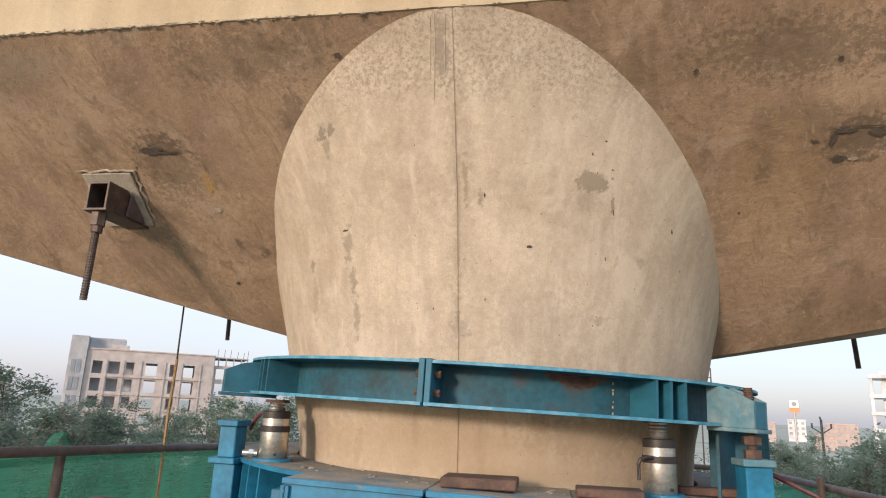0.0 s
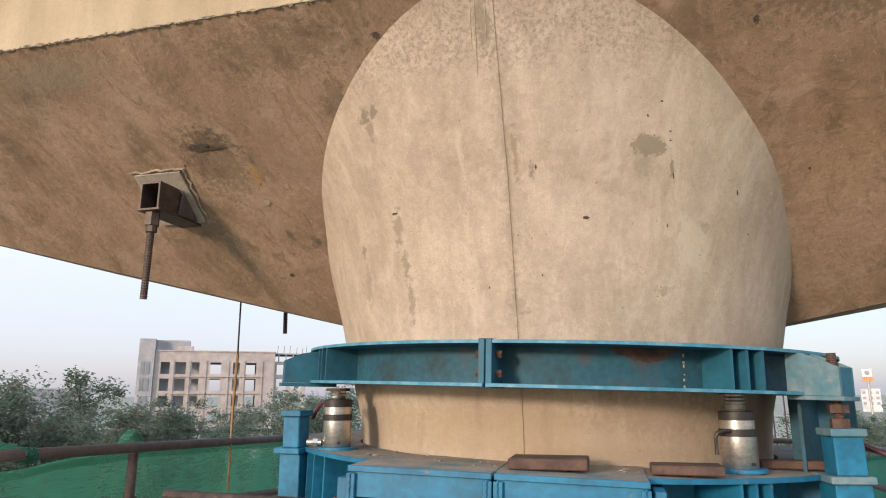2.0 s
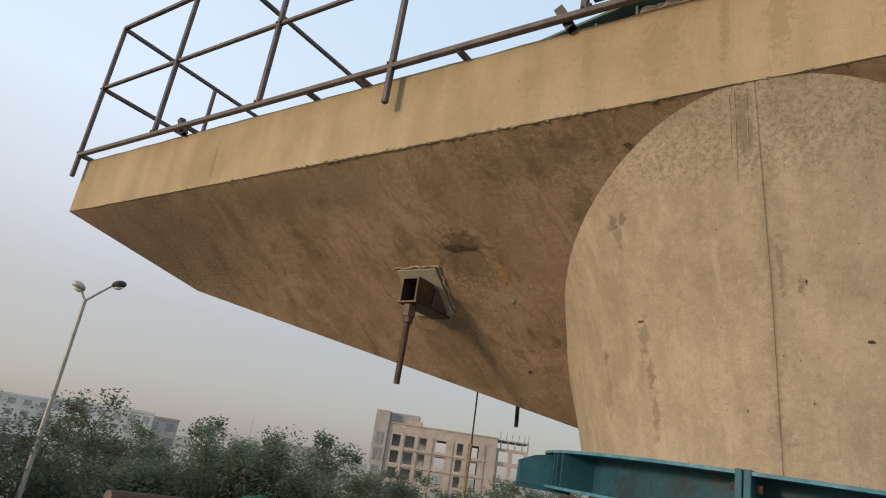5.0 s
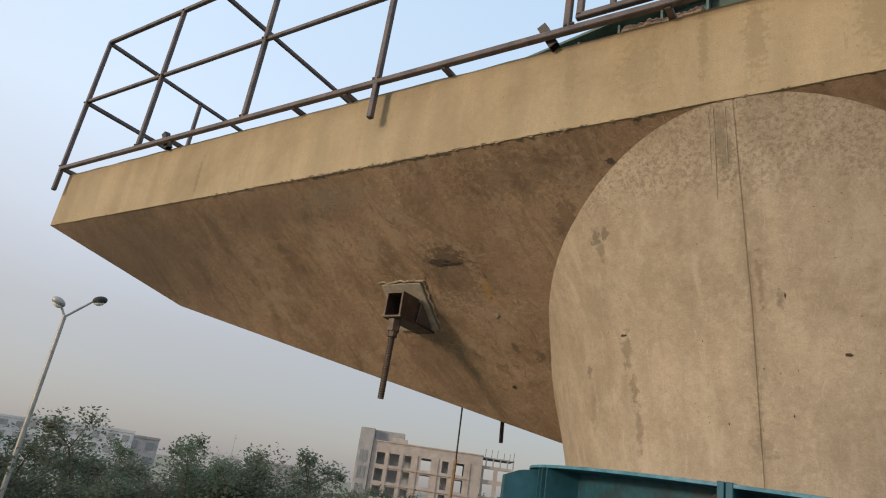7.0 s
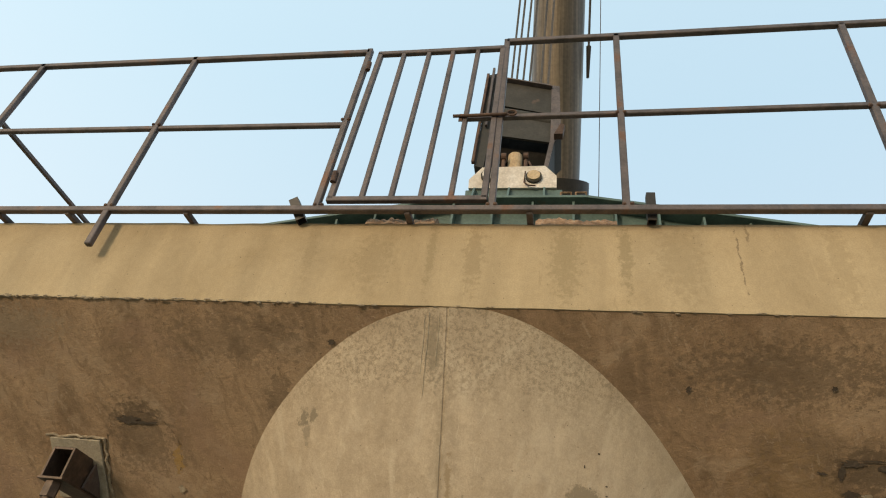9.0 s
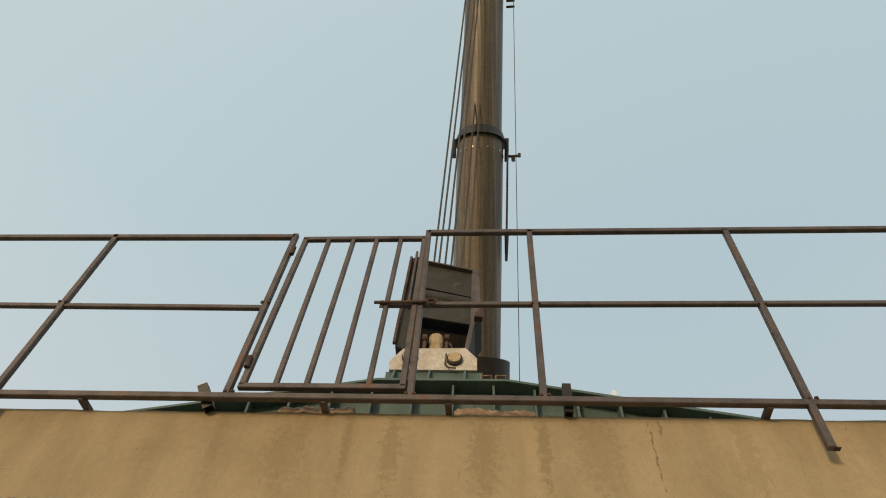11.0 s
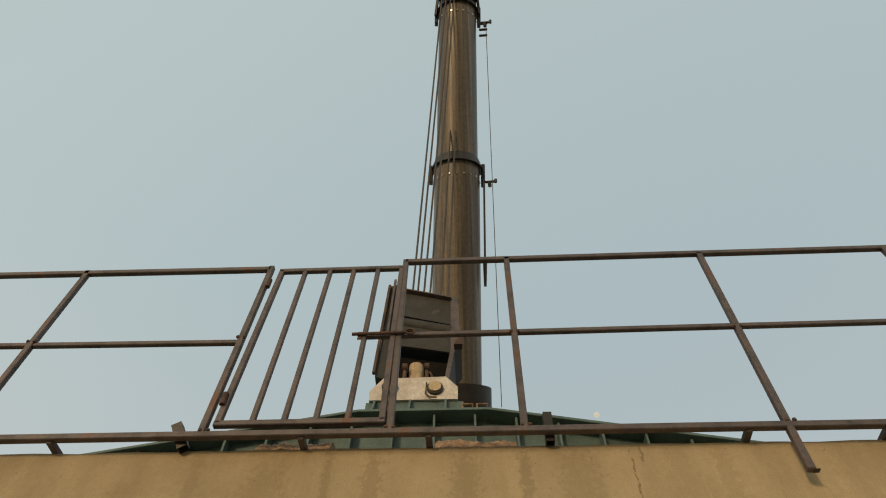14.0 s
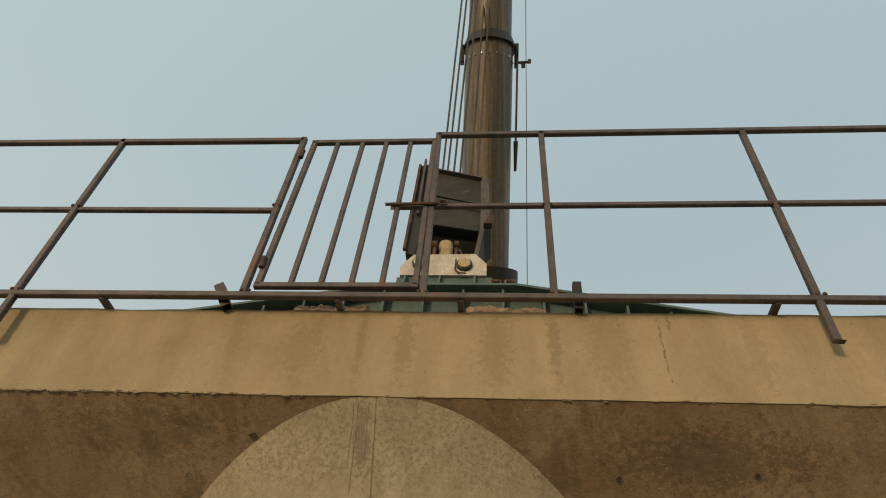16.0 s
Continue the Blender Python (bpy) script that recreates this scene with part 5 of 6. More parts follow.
for i in range(3):
    part("plinth_rib", prism([(1.20, GT + 0.02), (1.338, GT + 0.02), (1.338, 4.745), (1.31, 4.745)], 0.014, Matrix.Translation((-0.225 + 0.245 * i, 0, 0)) @ Matrix(((0, 0, 1, 0), (1, 0, 0, 0), (0, 1, 0, 0), (0, 0, 0, 1)))), M_GREEN, girder)

for x in (0.42, 0.52):
    part("lug_frame", tube_path([(x - 0.035, 1.30, 4.60), (x - 0.035, 1.30, 4.68), (x + 0.035, 1.30, 4.68), (x + 0.035, 1.30, 4.60), (x - 0.035, 1.30, 4.60)], 0.008, 6), M_JUTE, girder)
block = thing("bearing_block", (0.02, 1.45, 4.75), "dirty white steel bearing block with two round pins", "bearing")
face = [(-0.262, 4.75), (0.355, 4.75), (0.355, 4.864), (0.273, 4.966), (-0.179, 4.957), (-0.266, 4.835)]
swap = Matrix(((1, 0, 0, 0), (0, 0, -1, 0), (0, 1, 0, 0), (0, 0, 0, 1)))
part("front_plate", prism(face, 0.04, Matrix.Translation((0, 1.36, 0)) @ swap), M_WHITE, block)
part("back_plate", prism(face, 0.04, Matrix.Translation((0, 1.66, 0)) @ swap), M_WHITE, block)
for x, z, r in ((0.196, 4.845, 0.045), (-0.124, 4.86, 0.045)):
    pin = part("pin", rod((x, 1.70, z), (x, 1.285, z), r, seg=20), M_BARREL if x > 0 else M_WHITE, block, "rusty round pin end" if x > 0 else "", smooth=True)
    part("pin_ring", lathe([(r + 0.002, 0), (r + 0.012, 0), (r + 0.012, 0.02), (r + 0.002, 0.02), (r + 0.002, 0)], (0, 0), 20), M_DARKGREY, pin).matrix_local = Matrix.Translation(Vector((x, 1.318, z)) - BASES[block]) @ Matrix.Rotation(math.pi / 2, 4, "X") @ Matrix.Translation(BASES[block])
part("keeper", tube_path([(0.135, 1.31, 4.90), (0.13, 1.305, 4.79), (0.16, 1.30, 4.755), (0.21, 1.30, 4.75)], 0.006, 6), M_RUST, block)

frame_box = thing("jib_foot", (0.05, 1.5, 5.0), "dark steel box frame leaning on a rusty pivot", "steel frame")
part("pivot", rod((0.045, 1.47, 4.96), (0.04, 1.47, 5.22), 0.055, seg=20), M_BARREL, frame_box, "pale worn pivot barrel with rust stains", smooth=True)
for x in (-0.038, 0.127):
    part("eye_bolt", rod((x, 1.40, 4.96), (x, 1.40, 5.11), 0.015, seg=10), M_RUST, frame_box)
    part("eye", rod((x - 0.018, 1.39, 5.14), (x + 0.018, 1.39, 5.14), 0.03, seg=12), M_RUST, frame_box)
part("lever", bar((0.15, 1.37, 5.07), (0.185, 1.36, 4.97), 0.014, 0.010), M_RUST, frame_box)
part("upper_panel", prism([(-0.16, 5.80), (0.313, 5.65), (0.307, 5.958), (-0.16, 6.11)], 0.02, Matrix.Translation((0, 1.44, 0)) @ swap), M_DARKGREY, frame_box)
part("panel_edge", bar((-0.16, 1.40, 6.115), (0.31, 1.40, 5.963), 0.05, 0.014, 0.002, up=(0, 0, 1)), M_RAIL, frame_box)
part("round_bar", rod((-0.16, 1.46, 5.735), (0.31, 1.46, 5.60), 0.055, seg=16), M_DARKGREY, frame_box, smooth=True)
part("lower_panel", prism([(-0.16, 5.44), (0.318, 5.33), (0.315, 5.56), (-0.16, 5.68)], 0.02, Matrix.Translation((0, 1.45, 0)) @ swap), M_DARKGREY, frame_box)
part("inner_web", prism([(-0.15, 5.42), (0.30, 5.32), (0.22, 5.12), (0.13, 5.24), (-0.02, 5.25), (-0.12, 5.12)], 0.02, Matrix.Translation((0, 1.56, 0)) @ swap), M_DEEP_SHADE, frame_box)
part("back_panel", prism([(-0.18, 5.05), (0.28, 5.05), (0.34, 5.9), (-0.16, 6.1)], 0.02, Matrix.Translation((0, 1.82, 0)) @ swap), M_DEEP_SHADE, frame_box)
right = [(0.306, 6.005), (0.37, 5.99), (0.387, 5.393), (0.335, 5.32), (0.29, 5.03), (0.26, 5.045), (0.305, 5.36)]
flange = part("right_flange", prism(right, 0.36, Matrix.Translation((0, 1.78, 0)) @ swap), M_DARKGREY, frame_box)
part("flange_face", prism([(x * 0.985 + 0.003, z) for x, z in right], 0.01, Matrix.Translation((0, 1.418, 0)) @ swap), M_RAIL, flange)
part("flange_hook", prism([(0.33, 5.33), (0.395, 5.33), (0.41, 5.43), (0.38, 5.45)], 0.06, Matrix.Translation((0, 1.40, 0)) @ swap), M_RUST, flange)
left = [(-0.222, 6.19), (-0.15, 6.21), (-0.165, 5.4), (-0.19, 5.055), (-0.262, 5.08), (-0.245, 5.5)]
flange = part("left_flange", prism(left, 0.36, Matrix.Translation((0, 1.78, 0)) @ swap), M_DARKGREY, frame_box)
part("flange_edge", bar((-0.23, 1.40, 6.17), (-0.27, 1.40, 5.09), 0.022, 0.03, 0.003), M_RUST, flange)
part("flange_strip", bar((-0.185, 1.395, 6.24), (-0.20, 1.395, 5.5), 0.02, 0.03, 0.003), M_RAIL, flange)

rnd = random.Random(3)
for x0, x1 in ((-0.43, -0.13), (0.28, 0.60)):
    bm = bmesh.new()
    bmesh.ops.create_grid(bm, x_segments=90, y_segments=24, size=0.5, matrix=Matrix.Translation(((x0 + x1) / 2, 0.115, ZT + 0.04)) @ Matrix.Diagonal((x1 - x0, 0.2, 1, 1)))
    for v in bm.verts:
        h = 0.075 * (1 - abs((v.co.y - 0.115) / 0.1) ** 4)
        v.co.z = ZT + 0.004 + max(0, h) + 0.016 * noise.noise(Vector((v.co.x * 16, v.co.y * 8, x0))) + 0.012 * noise.noise(Vector((v.co.x * 60, v.co.y * 40, x0)))
    ext = bmesh.ops.extrude_face_region(bm, geom=list(bm.faces))
    for v in ext["geom"]:
        if isinstance(v, bmesh.types.BMVert):
            v.co.z = ZT + 0.001
    solid("sacking", bm, M_JUTE, "frayed brown jute sacking spread along the cap's edge", "sacking", group="sacks on the cap", smooth=True)

# ---- crane boom behind the cap ----
B0, B1 = Vector((0.285, 4.75, 8.03)), Vector((0.46, 0.70, 13.75))
BD = (B1 - B0).normalized()


def on_boom(u):
    return B0 + (B1 - B0) * u


boom = thing("crane_boom", on_boom(-2.4), "brown-grey telescopic crane boom rising over the cap", "crane boom")
foot = on_boom(-2.4)
bm = rod(on_boom(-2.4), on_boom(0.52), 0.375, 0.362, 28)
part("lower_section", bm, M_BOOM, boom, smooth=True)
part("base_section", rod(on_boom(-2.4), on_boom(0.012), 0.52, 0.50, 28), M_BLACK, boom, smooth=True)
part("second_section", rod(on_boom(0.50), on_boom(0.97), 0.335, 0.325, 28), M_BOOM, boom, smooth=True)
part("third_section", rod(on_boom(0.95), on_boom(1.5), 0.29, 0.28, 28), M_BOOM, boom, smooth=True)
for u, r, r2 in ((0.510, 0.415, 0.352), (0.957, 0.375, 0.315)):
    ring = part("collar", rod(on_boom(u - 0.004), on_boom(u + 0.020), r, r2, 28), M_BLACK, boom, smooth=True)
    side = Vector((1, 0, 0))
    out = on_boom(u) + side * r
    part("collar_ear", box((-0.03, -0.06, -0.32), (0.03, 0.06, 0.05), 0.01, Matrix.Translation(out) @ BD.to_track_quat("Z", "Y").to_matrix().to_4x4()), M_BLACK, ring)
    out2 = on_boom(u) - side * r
    part("collar_ear", box((-0.03, -0.06, -0.25), (0.03, 0.06, 0.05), 0.01, Matrix.Translation(out2) @ BD.to_track_quat("Z", "Y").to_matrix().to_4x4()), M_BLACK, ring)
    part("bracket", rod(out - BD * 0.25, out - BD * 0.24 + side * 0.2, 0.022, seg=8), M_BLACK, ring)
    part("bracket", rod(out - BD * 0.25 + side * 0.1, out - BD * 0.33 + side * 0.11, 0.03, seg=8), M_BLACK, ring)
    part("bracket_tip", rod(out - BD * 0.26 + side * 0.2, out - BD * 0.20 + side * 0.2, 0.025, seg=8), M_BLACK, ring)
across = BD.cross(Vector((1, 0, 0))).normalized()
for u, r in ((0.474, 0.365), (0.925, 0.328)):
    for k in range(11):
        a = math.pi * (1.0 + k / 10)
        d = Vector((1, 0, 0)) * math.cos(a) - across * math.sin(a) * (1 if across.y > 0 else -1) * -1
        q = on_boom(u)
        part("bolt", rod(q + d * (r - 0.01), q + d * (r + 0.008), 0.017, seg=6), M_GALV if k % 2 else M_STEEL, boom)
for k in range(3):
    p = on_boom(0.918 - 0.018 * k) + Vector((0.38, 0, 0))
    part("guide", rod(p, p + Vector((0.14, 0, 0.02)), 0.022, seg=8), M_BLACK, boom)
part("head", rod(on_boom(0.975), on_boom(1.10), 0.315, 0.30, 20), M_BLACK, boom)
upright = BD.to_track_quat("Z", "Y").to_matrix().to_4x4()
for k, (w, d) in enumerate(((0.33, 0.05), (0.30, 0.03), (0.335, 0.05), (0.31, 0.035), (0.33, 0.05))):
    part("head_plate", box((-w, -w * 0.9, -d), (w, w * 0.9, d), 0.02, Matrix.Translation(on_boom(0.985 + 0.024 * k)) @ upright), M_DARKGREY if k % 2 else M_BLACK, boom)
for sx in (-1, 1):
    q = on_boom(1.052)
    part("head_horn", tube_path([q + Vector((sx * 0.27, -0.2, -0.28)), q + Vector((sx * 0.33, -0.22, -0.06)), q + Vector((sx * 0.42, -0.22, 0.0)), q + Vector((sx * 0.47, -0.22, -0.02))], 0.045, 8), M_BLACK, boom, smooth=True)
    part("side_strap", bar(on_boom(1.0) + Vector((sx * 0.34, -0.1, 0)), on_boom(0.93) + Vector((sx * 0.385, -0.1, 0)), 0.04, 0.07), M_BLACK, boom)
q = on_boom(1.01)
part("roller", rod(q + Vector((-0.16, -0.31, 0)), q + Vector((0.16, -0.31, 0)), 0.06, seg=16), M_JUTE, boom, "rope-worn brown roller", smooth=True)
part("head_arm", rod(on_boom(0.985) + Vector((0.33, -0.1, 0)), on_boom(0.985) + Vector((0.60, -0.1, 0.02)), 0.022, seg=8), M_BLACK, boom)
part("head_lamp", rod(on_boom(0.985) + Vector((0.55, -0.1, -0.04)), on_boom(0.985) + Vector((0.55, -0.1, 0.07)), 0.035, seg=10), M_GALV, boom)
part("foot_pin_block", box((-0.8, -0.6, -0.9), (0.8, 0.6, 0.6), 0.05, Matrix.Translation((foot.x, foot.y, foot.z + 0.1))), M_DARKGREY, boom)
carrier = thing("crane_carrier", (foot.x, foot.y + 1.5, GROUND), "dark grey mobile crane carrier standing on the ground", "crane")
part("chassis", box((-1.4, -4.0, 0.6), (1.4, 4.5, 1.05), 0.05, Matrix.Translation((foot.x, foot.y + 1.0, GROUND))), M_DARKGREY, carrier)
for y in (-2.8, -1.2, 2.0, 3.4):
    for x in (-1.2, 1.2):
        part("wheel", rod((foot.x + x - 0.2, foot.y + 1 + y, GROUND + 0.6), (foot.x + x + 0.2, foot.y + 1 + y, GROUND + 0.6), 0.6, seg=24), M_BLACK, carrier)

# ropes and lines beside the boom
STAND0 = Vector((0.398, -2.01, 1.638))


def seen_at(az, el, h):
    """A place at a bearing and a steepness from the viewing place, h metres off on the flat."""
    return STAND0 + Vector((math.sin(radians(az)) * h, math.cos(radians(az)) * h, math.tan(radians(el)) * h))


for az0, el0, az1, el1 in ((-3.76, 80.0, -7.06, 52.71), (-1.87, 80.01, -6.32, 52.74), (0.3, 80.01, -5.41, 52.78), (1.65, 80.0, -4.51, 52.81), (3.0, 79.98, -2.93, 52.84), (4.61, 79.96, -1.94, 52.85)):
    top, low = seen_at(az0, el0, 2.62 if el0 < 80 else 2.2), seen_at(az1, el1, 5.0)
    b = low + (low - top) * 1.1
    line = thing("hoist_rope", b, "steel hoist rope running beside the crane boom", "wire rope", "hoist ropes")
    part("rope", rod(top, b, 0.013, seg=6), M_ROPE, line)
line = thing("gauge_cord", on_boom(-1.0), "thin cord stretched beside the crane boom", "cord")
part("cord", rod(seen_at(10.04, 74.86, 3.1), seen_at(4.33, 42.19, 6.9), 0.0055, seg=6), M_ROPE, line)
weight = thing("signal_cable", on_boom(0.2), "black cable with a hanging weight beside the boom", "cable")
cw = Vector((0.43, -0.1, 0))
part("cable", rod(on_boom(0.47) + cw, on_boom(0.27) + cw, 0.016, seg=8), M_BLACK, weight)
part("bob", rod(on_boom(0.28) + cw, on_boom(0.215) + cw, 0.035, 0.02, seg=10), M_BLACK, weight)

# ---- surroundings ----
STAND = Vector((0.35, -2.0, 1.5))


def away(az, dist, z=GROUND):
    """A place at a bearing (degrees to the right of straight ahead) and distance from where one stands."""
    return Vector((STAND.x + dist * math.sin(radians(az)), STAND.y + dist * math.cos(radians(az)), z))


def facing(az, dist):
    """Axes of a building that faces the pier: x along its front, y into it."""
    p = away(az, dist, 0)
    return Matrix.Translation(p) @ Matrix.Rotation(radians(-az), 4, "Z")


def pierced_wall(bm, m, x0, x1, z0, z1, y0, y1, holes):
    """A wall with real openings: holes is a list of columns (xa, xb) and a list of rows (za, zb)."""
    cols, rows = holes
    z = z0
    for za, zb in sorted(rows):
        box((x0, y0, z), (x1, y1, za), 0, m, bm)
        x = x0
        for xa, xb in sorted(cols):
            box((x, y0, za), (xa, y1, zb), 0, m, bm)
            x = xb
        box((x, y0, za), (x1, y1, zb), 0, m, bm)
        z = zb
    box((x0, y0, z), (x1, y1, z1), 0, m, bm)
    return bm


bld = thing("unfinished_building", away(-33.35, 150), "unfinished tan concrete building with empty window openings", "building")
m = Matrix.Translation((0, 0, 0.75)) @ facing(-33.35, 150)
COLS = [(-11.2, -9.4), (-8.3, -6.2), (-5.0, -3.5), (-1.3, 0.9), (3.4, 4.8), (6.1, 8.3)]
ROWS = [(-5.2, -2.9), (-1.8, 0.5), (1.5, 4.05), (5.0, 7.5)]
part("front_wall", pierced_wall(bmesh.new(), m, -12.4, 12.2, GROUND, 9.75, 0, 0.35, (COLS, ROWS)), M_BUILD, bld)
part("back_wall", pierced_wall(bmesh.new(), m, -12.4, 12.2, GROUND, 9.75, 11, 11.3, ([(-1.9, 1.1), (5.4, 8.6)], ROWS)), M_INSIDE_HAZE, bld)
part("inner_wall", pierced_wall(bmesh.new(), m, -12.0, 11.9, GROUND, 9.4, 4.0, 4.2, ([(-1.6, 1.0), (5.8, 8.5)], ROWS)), M_INSIDE_HAZE, bld)
for x in (-12.4, 12.0):
    part("side_wall", box((x, 0.35, GROUND), (x + 0.3, 11, 9.75), 0, m), M_BUILD_GREY, bld)
for z in (-3.2, 0.85, 4.45, 9.3):
    part("floor_slab", box((-12.1, 0.36, z - 0.2), (12.0, 11, z), 0, m), M_INSIDE_HAZE, bld)
part("roof_edge", box((-12.6, -0.2, 9.75), (12.4, 0.4, 10.0), 0, m), M_BUILD, bld)
for z in (0.95, 4.5):
    part("ledge", box((-8.6, -0.35, z - 0.12), (10.0, -0.01, z + 0.05), 0, m), M_BUILD, bld)
for x in (-8.9, -5.7, -2.4, 2.2, 5.5, 9.3):
    part("pilaster", box((x, -0.22, GROUND), (x + 0.35, -0.01, 7.9), 0, m), M_BUILD, bld)
part("stair_tower", box((-15.6, -0.6, GROUND), (-12.45, 7, 12.3), 0.05, m), M_BUILD_GREY, bld, "grey stair tower")
part("tower_room", box((-12.4, 1.5, 10.0), (-5.8, 6.5, 12.2), 0.05, m), M_BUILD_GREY, bld)
part("tower_room", box((-8.2, 0.6, 10.0), (-4.9, 1.45, 10.9), 0.05, m), M_BUILD, bld)
for x in (-14.6, -13.6):
    for z0, z1 in ROWS[1:]:
        part("window", box((x - 0.35, -0.7, z0), (x + 0.35, -0.55, z1), 0, m), M_WINDOW, bld)
part("wing_wall", pierced_wall(bmesh.new(), m, 12.3, 19.3, GROUND, 7.9, 1.2, 1.5, ([(12.8, 15.0), (15.9, 18.4)], ROWS[:3] + [(5.0, 7.3)])), M_BUILD, bld)
part("wing_slab", box((12.3, 1.5, 7.6), (19.3, 10, 7.9), 0, m), M_BUILD_GREY, bld)
part("wing_roof", box((12.3, 1.0, 9.5), (19.4, 10, 9.75), 0, m), M_BUILD_GREY, bld)
for x in (13.0, 14.6, 16.2, 17.8, 19.1):
    part("wing_column", box((x, 1.1, 7.9), (x + 0.25, 1.35, 9.5), 0, m), M_BUILD_GREY, bld)
for x in (12.8, 14.2, 15.5, 17.0, 18.3, 19.2):
    part("starter_bar", rod(m @ Vector((x, 1.3, 9.7)), m @ Vector((x + 0.1, 1.3, 11.2 + 0.3 * math.sin(x * 5))), 0.05, seg=5), M_RUST, bld)


def far_building(az, dist, w, top, mat, floors, cols, label):
    b = thing("far_building", away(az, dist), label, "building", "far buildings")
    m = facing(az, dist)
    part("body", box((-w / 2, 0, GROUND), (w / 2, w * 0.6, top), 0.05, m), mat, b)
    part("parapet", box((-w / 2 - 0.15, -0.15, top), (w / 2 + 0.15, 0.2, top + 0.6), 0, m), mat, b)
    h = (top - GROUND) / floors
    for i in range(max(0, floors - 3), floors):
        for k in range(cols):
            x = -w / 2 + w * (k + 0.5) / cols
            part("window", box((x - w / cols * 0.25, -0.12, GROUND + h * (i + 0.3)), (x + w / cols * 0.25, 0.02, GROUND + h * (i + 0.8)), 0, m), M_BUILD_GREY if mat is not M_BUILD_GREY else M_WINDOW, b)
    return b


far_building(-60.5, 170, 22, 4.6, M_PALE, 4, 7, "long white building behind the trees")
far_building(-57.3, 190, 16, 4.2, M_BUILD_GREY, 3, 4, "low grey building behind the trees")
far_building(-66, 210, 30, 4.6, M_PALE, 4, 8, "wide pale building behind the trees")
far_building(-50.5, 260, 28, 3.6, M_PALE, 3, 7, "pale low building in the distance")
far_building(-44.5, 300, 22, 3.4, M_BUILD_GREY, 3, 5, "grey low building in the distance")
house = thing("balcony_house", away(25.65, 95), "white rendered house with open stacked balconies", "building")
m = facing(25.65, 95)
part("body", box((-2.2, 1.6, GROUND), (3.5, 7, 7.1), 0.05, m), M_PALE, house)
for z in (-5.3, -3.2, -1.2, 0.75, 2.7, 4.75, 7.1):
    part("slab", box((-3.5, 0, z), (3.5, 5.5, z + 0.42), 0.03, m), M_PALE, house)
for x in (-3.4, -1.3, 0.8, 2.9):
    part("column", box((x, 0.1, GROUND), (x + 0.35, 0.45, 7.1), 0.02, m), M_PALE, house)
part("roof_room", box((-2.4, 0.6, 7.5), (0.6, 4, 8.0), 0.03, m), M_PALE, house)
far_building(20.5, 240, 6, -2.2, M_PINK, 3, 5, "pink rendered building in the distance")
far_building(18.7, 330, 7, 2.3, M_PALE, 4, 3, "tall pale block in the haze")
far_building(15.9, 300, 14, 0.9, M_PINK, 3, 4, "low pink house in the distance")
far_building(21.6, 300, 11, 1.2, M_PINK, 3, 6, "long pink building in the distance")


def street_lamp(p, top, az):
    s = thing("street_lamp", p, "tall galvanised street lamp with two lamp heads", "street lamp")
    part("base_plate", box((p.x - 0.2, p.y - 0.2, p.z), (p.x + 0.2, p.y + 0.2, p.z + 0.03)), M_GALV, s)
    part("pole", rod(p, (p.x, p.y, top), 0.10, 0.055, 14), M_GALV, s, smooth=True)
    side = Matrix.Rotation(radians(-az), 3, "Z") @ Vector((1, 0, 0))
    for d, lift in ((0.66, 0.66), (-0.24, 0.34)):
        a, b = Vector((p.x, p.y, top - 0.05)), Vector((p.x, p.y, top)) + side * d + Vector((0, 0, lift))
        arm = part("arm", rod(a, b, 0.035, 0.03, 8), M_GALV, s)
        q = (side * d + Vector((0, 0, lift * 0.35))).normalized().to_track_quat("X", "Z").to_matrix().to_4x4()
        bm = bmesh.new()
        bmesh.ops.create_uvsphere(bm, u_segments=16, v_segments=8, radius=1, matrix=Matrix.Translation(b + side * d * 0.15) @ q @ Matrix.Diagonal((0.21, 0.15, 0.13, 1)))
        head = part("lamp_head", bm, M_DARKGREY if d > 0 else M_GALV, s, smooth=True)
        bm = bmesh.new()
        bmesh.ops.create_uvsphere(bm, u_segments=12, v_segments=6, radius=1, matrix=Matrix.Translation(b + side * d * 0.15 - Vector((0, 0, 0.06))) @ q @ Matrix.Diagonal((0.16, 0.12, 0.11, 1)))
        part("lens", bm, M_SIGN_WHITE, head, smooth=True)
    return s


lp = away(-64.15, 22)
street_lamp(lp, 4.87, -63.5)

pole = thing("power_pole", away(20.3, 70), "concrete power pole with two slanting arms", "power pole")
pp = away(20.3, 70)
part("mast", rod(pp, (pp.x, pp.y, 1.8), 0.15, 0.11, 8), M_DARKGREY, pole)
for d in (-1, 1):
    part("arm", rod((pp.x, pp.y, 0.6), (pp.x + d * 0.72, pp.y - d * 0.26, 1.12), 0.055, seg=6), M_DARKGREY, pole)
    part("insulator", rod((pp.x + d * 0.72, pp.y - d * 0.26, 1.1), (pp.x + d * 0.72, pp.y - d * 0.26, 1.5), 0.08, seg=8), M_DARKGREY, pole)
part("top_insulator", rod((pp.x, pp.y, 1.8), (pp.x - 0.1, pp.y, 2.1), 0.08, seg=8), M_DARKGREY, pole)
sg = away(18.62, 110)
sign = thing("sign_mast", sg, "white sign board with grey disc and orange band on a mast", "sign")
part("mast", rod(sg, (sg.x, sg.y, 3.0), 0.16, seg=8), M_GALV, sign)
turned = Matrix.Translation((sg.x, sg.y, 0)) @ Matrix.Rotation(radians(-18.62), 4, "Z")
part("board", box((-0.58, -0.1, 3.58), (0.58, 0.1, 4.66), 0.04, turned), M_SIGN_WHITE, sign)
